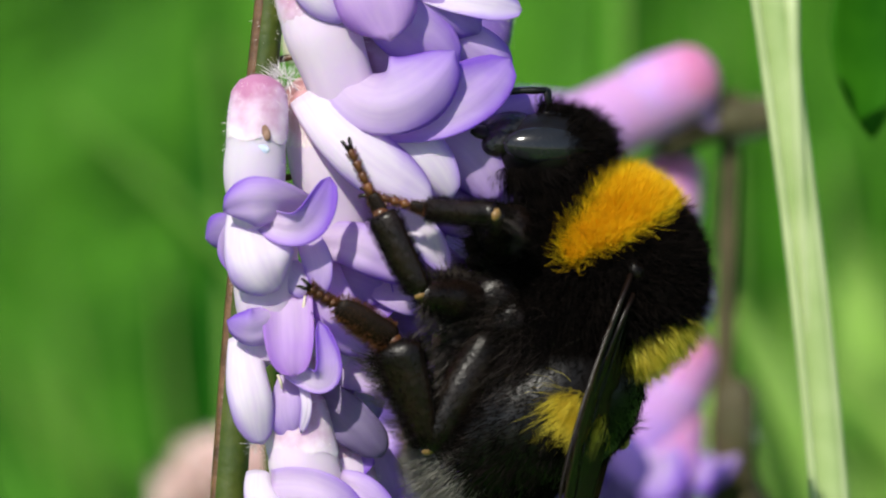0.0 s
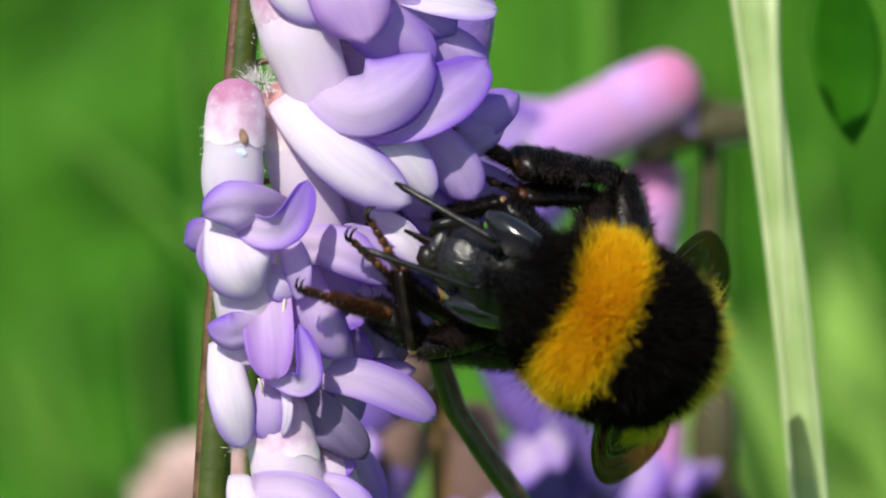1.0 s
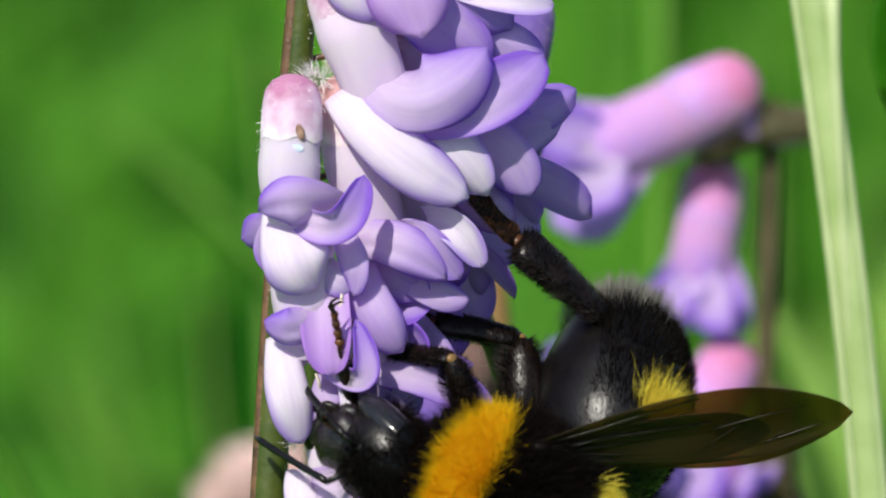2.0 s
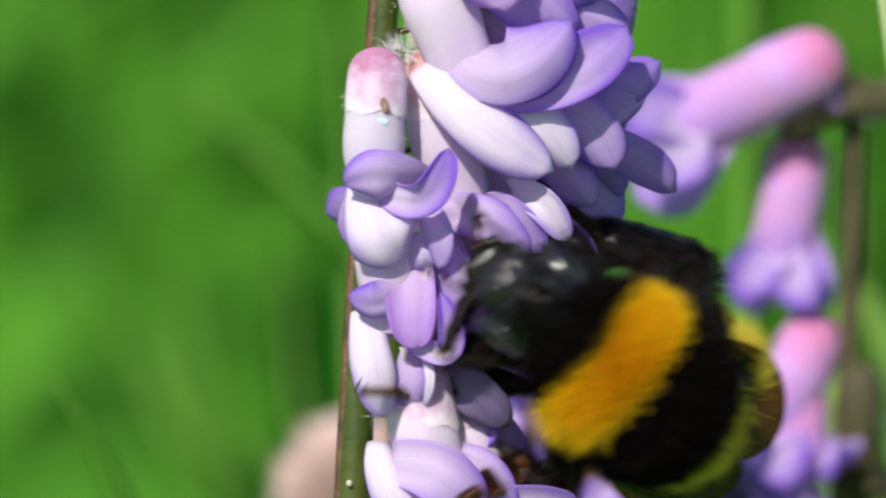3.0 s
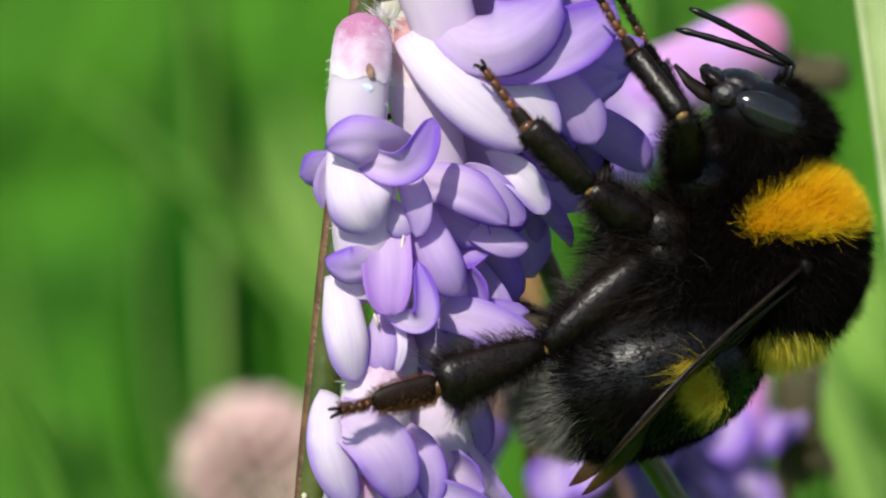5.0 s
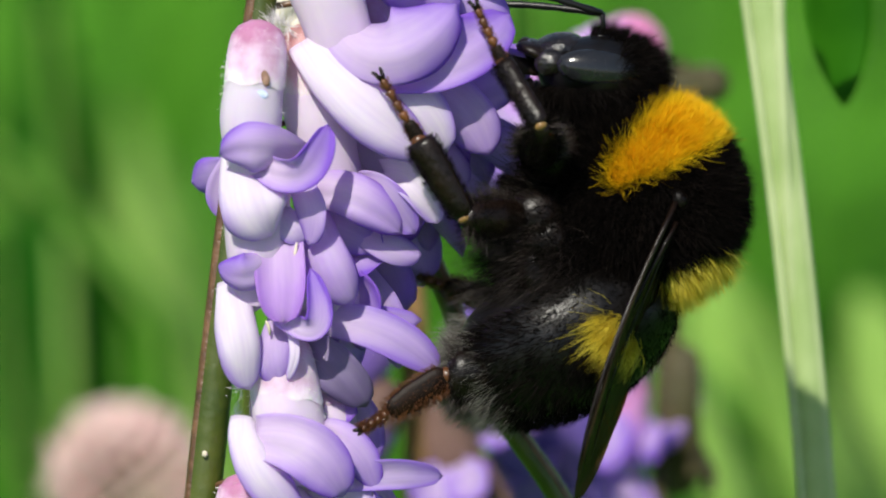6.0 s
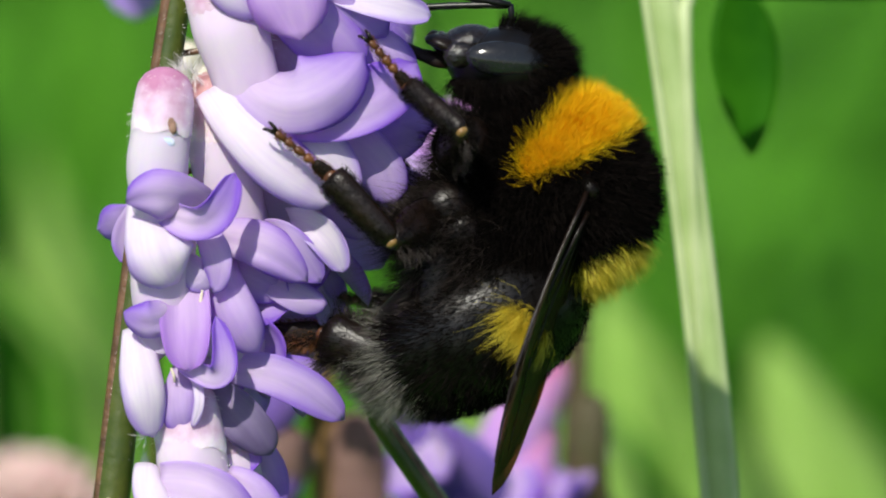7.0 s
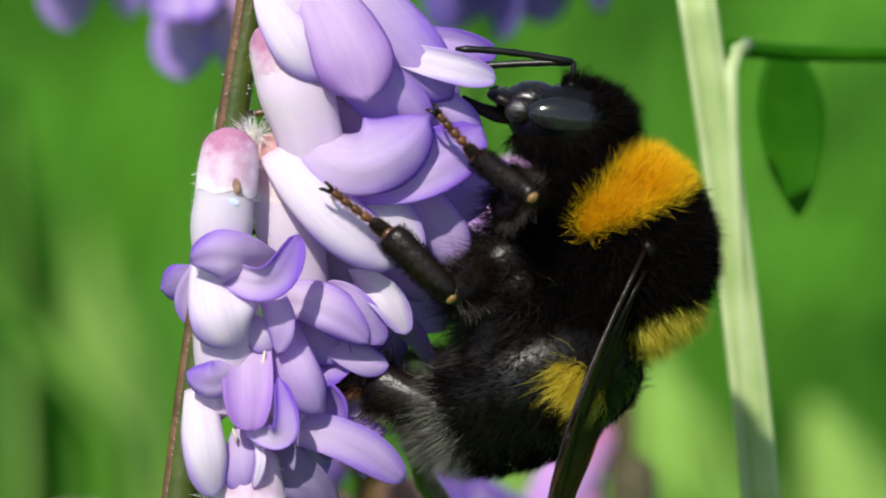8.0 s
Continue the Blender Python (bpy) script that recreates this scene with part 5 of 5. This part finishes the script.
def build_bee():
    bee = thing("bumblebee", PLANT, "black bumblebee with golden collar, yellow bands and white tail", "bumblebee")
    P = {}
    # thorax
    tr = (4.3, 3.6, 4.2)
    mid = np.array([0.6, 0.0, -0.7])
    v, f = ball(*tr)
    thorax = part("thorax", mesh_from("thorax", [x + Vector(mid) for x in v], f, MAT_THORAX), bee)

    def moved(pick, by):
        def go(rng, n):
            q, nn = pick(rng, n)
            return q + by, nn
        return go

    def collar(q, rng):
        e = rng.normal(0, 0.16, len(q))
        x = q[:, 0] + e
        return (x > 0.95) & (x < np.minimum(1.7 + 0.55 * (q[:, 2] + 1.3), 3.4)) & (x > 0.95 + 0.2 * (q[:, 2] - 2.0)) & (q[:, 2] + e > -1.1)

    def rear(q, rng):
        e = rng.normal(0, 0.15, len(q))
        return (q[:, 0] + e < -3.3) & (q[:, 2] + e > -0.4)

    def front(q, rng):
        return (q[:, 0] > 2.0) & ~collar(q, rng)

    def rest(q, rng):
        return ~(collar(q, rng) | rear(q, rng))

    for name, count, keep, mat, ln, lean, thick, label in (
            ("collar_fur", 30000, collar, MAT_FUR_ORANGE, 1.2, (0.1, 0, 0.2), 0.022, "golden yellow collar fur"),
            ("rear_fur", 5200, rear, MAT_FUR_YELLOW, 1.35, (-0.8, 0, -0.1), 0.026, "lemon yellow fur band"),
            ("front_fur", 6000, front, MAT_FUR_BLACK, 1.2, (0.4, 0, 0.1), 0.035, "black neck fur"),
            ("black_fur", 56000, rest, MAT_FUR_BLACK, 1.1, (-0.3, 0, 0), 0.028, "short black fur")):
        v, f = fur(count, moved(egg(*tr, keep), mid), ln, lean, thick, len(name), 0.5)
        part(name, mesh_from(name, v, f, mat, False), thorax, None, label)
    br = (4.0, 2.9, 3.2)
    v, f = ball(*br)
    belly = part("breast", mesh_from("breast", v, f, MAT_THORAX), bee, mpose(-0.9, 0, -4.7))
    v, f = fur(4200, egg(*br, lambda q, r: (q[:, 2] < 0.3) & (q[:, 0] < 3.4)), 3.0, (-0.1, 0, -0.5), 0.013, 95, 0.4)
    part("breast_fringe", mesh_from("breast_fringe", v, f, MAT_FUR_BROWN, False), belly, None, "long grey-brown breast hairs")
    v, f = fur(15000, egg(*br), 2.0, (-0.1, 0, -0.5), 0.024, 91, 0.5)
    part("breast_fur", mesh_from("breast_fur", v, f, MAT_FUR_BLACK, False), belly, None, "long black breast fur")
    # head: face to +X, mouth to -Z
    hr = (1.75, 2.35, 2.7)
    v, f = ball(*hr, shape=lambda q: Vector((q.x * (1 - 0.15 * max(0, -q.z)), q.y * (1 - 0.30 * max(0, -q.z)), q.z)))
    head = part("head", mesh_from("head", v, f, MAT_BLACK), bee)
    P["head"] = head
    v, f = ball(0.85, 1.45, 1.35, 18, 12)
    part("clypeus", mesh_from("clypeus", v, f, MAT_GLOSS), head, mpose(0.9, 0, -1.75, 0, 12, 0), "shiny black face plate")
    v, f = ball(0.5, 1.05, 0.45, 16, 10)
    part("labrum", mesh_from("labrum", v, f, MAT_GLOSS), head, mpose(0.9, 0, -2.95))
    for s in (1, -1):
        v, f = ball(0.62, 0.42, 0.75, 14, 10)
        part("cheek", mesh_from("cheek", v, f, MAT_GLOSS), head, mpose(0.35, s * 1.3, -2.1, 0, 10, 0), "shiny black cheek")
        v, f = ball(0.34, 0.3, 0.4, 12, 9)
        part("antenna_socket", mesh_from("antenna_socket", v, f, MAT_GLOSS), head, mpose(1.5, s * 0.6, 0.2))
    for s in (1, -1):
        v, f = ball(0.86, 0.66, 1.95, 24, 18)
        part("eye", mesh_from("eye", v, f, MAT_EYE), head, mpose(0.2, s * 1.84, 0.1, s * 10, -4, 0), "glossy black oval eye")
        # scape and jointed flagellum
        v, f = tube([(1.55, s * 0.55, 0.1), (2.0, s * 0.75, 0.2), (2.7, s * 1.15, 0.1)], [0.16, 0.13, 0.15], 8)
        ant = part("antenna", mesh_from("antenna", v, f, MAT_BLACK), head, None, "black elbowed antenna")
        line = [Vector((2.7, s * 1.15, 0.1)) + Vector((0.42 * math.sin(1.5 * q / 10) * 1.6, s * 0.05 * q, -0.53 * q)) for q in range(11)]
        v, f = tube(line, [0.15 + 0.03 * (q % 2) for q in range(10)] + [0.08], 9)
        fl = part("flagellum", mesh_from("flagellum", v, f, MAT_BLACK), bee)
        P["flagellum_left" if s > 0 else "flagellum_right"] = fl
        v, f = tube([(0.6, s * 1.05, -2.3), (0.85, s * 0.95, -2.85), (1.0, s * 0.62, -3.3), (1.05, s * 0.25, -3.5)], [0.45, 0.55, 0.5, 0.25], 12, 0.55)
        part("mandible", mesh_from("mandible", v, f, MAT_LEG), head, None, "ridged dark brown jaw")
    v, f = tube([(0.1, 0, -2.2), (0.1, 0, -3.2), (0.3, 0, -3.9), (0.8, 0, -4.8)], [0.5, 0.4, 0.3, 0.1], 10, 0.6)
    part("tongue", mesh_from("tongue", v, f, MAT_BASITARSUS), head, None, "brown tongue sheath")

    def scalp(q, r):
        return ((q[:, 2] > 1.0) | ((np.abs(q[:, 1]) < 1.0) & (q[:, 2] > -0.4)) | (q[:, 0] < -0.75))
    v, f = fur(11000, egg(*hr, scalp), 1.15, (-0.2, 0, 0.5), 0.022, 77, 0.5)
    part("head_fur", mesh_from("head_fur", v, f, MAT_FUR_BLACK, False), head, None, "black head fur")
    # abdomen: hangs from the waist along -X
    ar = (5.6, 3.6, 3.5)
    off = np.array([-5.0, 0, 0])
    v, f = ball(*ar, shape=lambda q: Vector((q.x, q.y * (1 + 0.10 * q.x), q.z * (1 + 0.10 * q.x))))
    # tergite edges
    v = [Vector((a.x, a.y * (1 + 0.012 * math.sin(a.x * 5.2)), a.z * (1 + 0.012 * math.sin(a.x * 5.2)))) + Vector(off) for a in v]
    abdomen = part("abdomen", mesh_from("abdomen", v, f, MAT_BLACK), bee)
    P["abdomen"] = abdomen

    def band(q, rng):
        e = rng.normal(0, 0.2, len(q))
        return (q[:, 0] + e > 1.8) & (q[:, 0] + e < 2.8) & (q[:, 2] + e > 0.0) & (q[:, 2] + e < 1.7)

    def tail(q, rng):
        return q[:, 0] + rng.normal(0, 0.4, len(q)) < -3.9

    def dark(q, rng):
        return ~(band(q, rng) | tail(q, rng)) & (q[:, 2] > -2.2)

    for name, count, keep, mat, ln, thick, label in (
            ("band_fur", 3600, band, MAT_FUR_YELLOW, 1.8, 0.020, "lemon yellow abdomen band"),
            ("tail_fur", 4600, tail, MAT_FUR_WHITE, 1.1, 0.016, "greyish white tail fur"),
            ("dark_fur", 16000, dark, MAT_FUR_BLACK, 0.6, 0.035, "short black fur")):
        v, f = fur(count, moved(egg(*ar, keep), off), ln, (-0.9, 0, 0), thick, len(name) + 20)
        part(name, mesh_from(name, v, f, mat, False), abdomen, None, label)
    # wings, along +X from the root
    for s in (1, -1):
        for name, ln, wd in (("forewing", 14.2, 4.9), ("hindwing", 9.8, 3.4)):
            def outline(u):
                return (0.16 + 0.84 * math.sin(math.pi * (0.04 + 0.72 * u)) ** 1.2) * max(1 - u ** 6, 0) ** 0.55
            w, fc, uv = petal(ln, wd, outline, cup=0.22, curl=6, nu=24, nv=12, thick=0.03, wave=0.05, seed=int(ln))
            wing = part(name, mesh_from(name, w, fc, MAT_WINGS, uvs=uv), bee, None, "smoky brown translucent wing")
            P[name + ("_left" if s > 0 else "_right")] = wing
            for lo, hi, x0, x1, r in ((-0.92, -0.94, 0.0, 0.9, 0.13), (-0.6, -0.75, 0.0, 0.62, 0.09), (0.0, 0.1, 0.0, 0.55, 0.08), (0.5, 0.8, 0.05, 0.5, 0.06),
                                      (-0.7, -0.1, 0.5, 0.62, 0.05), (-0.1, 0.35, 0.55, 0.85, 0.04), (-0.75, -0.35, 0.62, 0.9, 0.05), (-0.7, -0.35, 0.72, 0.78, 0.04)):
                line = []
                for i in range(9):
                    q = i / 8
                    u = x0 + (x1 - x0) * q
                    a = radians(6) * u
                    line.append((ln * u, (lo + (hi - lo) * q) * outline(u) * wd * 0.49, 0.07 + ln * u * math.sin(a) * 0.5 + 0.06 * abs(lo)))
                vv, vf = tube(line, [r * (1 - 0.5 * i / 8) for i in range(9)], 5)
                part("wing_vein", mesh_from("wing_vein", vv, vf, MAT_LEG), wing)
        v, f = ball(0.5, 0.32, 0.42, 14, 10)
        part("wing_base", mesh_from("wing_base", v, f, MAT_LEG), thorax, mpose(0.1, s * 3.45, 0.8), "dark wing base plate")
    for leg, lens in LEGS.items():
        for seg, ln in zip(("femur", "tibia", "tarsus"), lens):
            leg_segment(P, bee, leg, seg, ln)
        hip = Vector(HIPS[leg])
        v, f = ball(1.35, 1.05, 1.5, 16, 12)
        cx = part("coxa", mesh_from("coxa", v, f, MAT_LEG), bee, mpose(hip.x, hip.y * 0.9, hip.z + 0.7))
        v, f = fur(1100, egg(1.35, 1.05, 1.5), 0.9, (-0.1, 0, -0.5), 0.03, len(leg) + 60, 0.5)
        part("coxa_fur", mesh_from("coxa_fur", v, f, MAT_FUR_BLACK, False), cx)
    return bee, P


LEGS = {"front_left": (4.6, 3.7, 2.7), "middle_left": (3.7, 4.0, 3.2), "hind_left": (6.2, 5.2, 4.6),
        "front_right": (3.9, 3.5, 3.2), "middle_right": (4.0, 4.0, 3.6), "hind_right": (5.6, 5.8, 5.8)}
HIPS = {"front_left": (4.0, 1.9, -4.5), "middle_left": (1.6, 2.0, -6.2), "hind_left": (0.3, 2.05, -6.0),
        "front_right": (2.9, -1.6, -3.6), "middle_right": (0.6, -2.2, -5.2), "hind_right": (-1.7, -2.2, -5.2)}
POLES = {"front_left": (0.24, 0.95, 0.16), "middle_left": (0.1, 0.77, -0.62), "hind_left": (-0.82, 0.0, -0.57),
         "front_right": (0.6, -0.9, 0.2), "middle_right": (-0.7, -0.7, -0.35), "hind_right": (-1.0, -0.5, -0.2)}
bee, BEE_PARTS = build_bee()


# ---- movement ----
def glide(rows, t):
    """Smooth value of a table at t."""
    if t <= rows[0][0]:
        return rows[0][1:]
    if t >= rows[-1][0]:
        return rows[-1][1:]
    i = next(k for k in range(len(rows) - 1) if rows[k + 1][0] >= t)

    def slope(k):
        a, b = rows[max(k - 1, 0)], rows[min(k + 1, len(rows) - 1)]
        return [(y - x) / (b[0] - a[0]) for x, y in zip(a[1:], b[1:])]
    (t0, *p), (t1, *q) = rows[i], rows[i + 1]
    h = t1 - t0
    s = (t - t0) / h
    out = []
    for a, b, m, n in zip(p, q, slope(i), slope(i + 1)):
        out.append((2 * s ** 3 - 3 * s ** 2 + 1) * a + (s ** 3 - 2 * s ** 2 + s) * h * m + (3 * s ** 2 - 2 * s ** 3) * b + (s ** 3 - s ** 2) * h * n)
    return out


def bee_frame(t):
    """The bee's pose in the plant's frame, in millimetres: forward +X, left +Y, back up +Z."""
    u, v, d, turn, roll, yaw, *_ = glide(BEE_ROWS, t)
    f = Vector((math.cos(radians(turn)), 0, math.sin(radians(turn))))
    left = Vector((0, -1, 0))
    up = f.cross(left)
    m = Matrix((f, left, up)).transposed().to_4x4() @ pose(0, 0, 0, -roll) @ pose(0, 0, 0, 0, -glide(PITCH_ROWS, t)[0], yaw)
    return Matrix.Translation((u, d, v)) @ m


def leg_joints(leg, t):
    """Hip, knee, ankle and foot in the bee's own space."""
    fe, ti, ta = LEGS[leg]
    hip = Vector(HIPS[leg])
    u, v, d = glide(FOOT_ROWS[leg], t)
    foot = bee_frame(t).inverted() @ Vector((u, d, v))
    pole = Vector(POLES[leg]).normalized()
    way = (hip - foot).normalized()
    ankle = foot + (way + pole * 0.35).normalized() * ta
    gap = ankle - hip
    far = (fe + ti) * 0.985
    if gap.length > far:
        ankle = hip + gap.normalized() * far
    near = abs(fe - ti) + 0.8
    if gap.length < near:
        ankle = hip + gap.normalized() * near
    gap = ankle - hip
    n = gap.length
    a = (fe * fe - ti * ti + n * n) / (2 * n)
    h = math.sqrt(max(fe * fe - a * a, 0))
    ax = gap / n
    side = (pole - ax * pole.dot(ax)).normalized()
    knee = hip + ax * a + side * h
    return hip, knee, ankle, foot, side


TIMES = sorted({round(i * 0.1, 1) for i in range(81)})


def motions():
    walk(spike, [(t, PLANT @ mpose(-8.0, 0, 5.1) @ mpose(u, 0, v, 0, -turn, 0) @ mpose(8.0, 0, -5.1)) for t, u, v, turn in SWAY_ROWS])
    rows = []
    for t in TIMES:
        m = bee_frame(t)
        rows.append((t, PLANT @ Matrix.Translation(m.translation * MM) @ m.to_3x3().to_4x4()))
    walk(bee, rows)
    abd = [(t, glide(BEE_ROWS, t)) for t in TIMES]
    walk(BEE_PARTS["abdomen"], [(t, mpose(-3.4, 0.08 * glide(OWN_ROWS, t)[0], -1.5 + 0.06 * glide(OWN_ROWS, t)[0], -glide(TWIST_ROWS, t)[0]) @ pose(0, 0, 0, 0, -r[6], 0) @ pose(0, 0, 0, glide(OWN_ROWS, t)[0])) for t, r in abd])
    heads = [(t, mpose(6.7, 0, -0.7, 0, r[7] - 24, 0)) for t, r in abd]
    walk(BEE_PARTS["head"], heads)
    for s, name in ((1, "left"), (-1, "right")):
        elbow = Vector((2.7, s * 1.15, 0.1)) * MM
        swing = Matrix.Translation(elbow)
        walk(BEE_PARTS["flagellum_" + name], [(t, m @ swing @ pose(0, 0, 0, 0, -glide(FEELER_ROWS, t)[0] + (4 if s > 0 else 14), 0) @ swing.inverted()) for t, m in heads])
        for w, x, z, more, out, lean in (("forewing", 0.0, 0.6, 0, 6, 13), ("hindwing", -0.8, 0.3, 3, 4, 15)):
            rows = []
            for t in TIMES:
                dip = glide(WING_ROWS, t)[0] + more
                rows.append((t, mpose(x, s * 3.4, z) @ pose(0, 0, 0, 0, 0, 180 - s * (out + glide(SPREAD_ROWS, t)[0])) @ pose(0, 0, 0, 0, dip, 0) @ pose(0, 0, 0, s * (lean - 2.2 * max(glide(SPREAD_ROWS, t)[0], 0.0)))))
            walk(BEE_PARTS[w + "_" + name], rows)
    # a low floret that the hind leg drags aside and lets go
    rest = FLORETS["j"].matrix_basis.copy()
    walk(FLORETS["j"], [(t, rest @ pose(0, 0, 0, 0, 0, 0) if a == 0 else Matrix.Translation(rest.translation) @ pose(0, 0, 0, 0, a, 0) @ Matrix.Translation(-rest.translation) @ rest) for t, a in PULL_ROWS])
    for leg in LEGS:
        segs = {"femur": [], "tibia": [], "tarsus": []}
        for t in TIMES:
            hip, knee, ankle, foot, side = leg_joints(leg, t)
            flank = Vector((0.15, 1.0 if "left" in leg else -1.0, 0.1))
            segs["femur"].append((t, along(hip, knee, flank)))
            segs["tibia"].append((t, along(knee, ankle, flank)))
            segs["tarsus"].append((t, along(ankle, foot, flank)))
        for seg, rws in segs.items():
            walk(BEE_PARTS[leg + "_" + seg], rws)


motions()
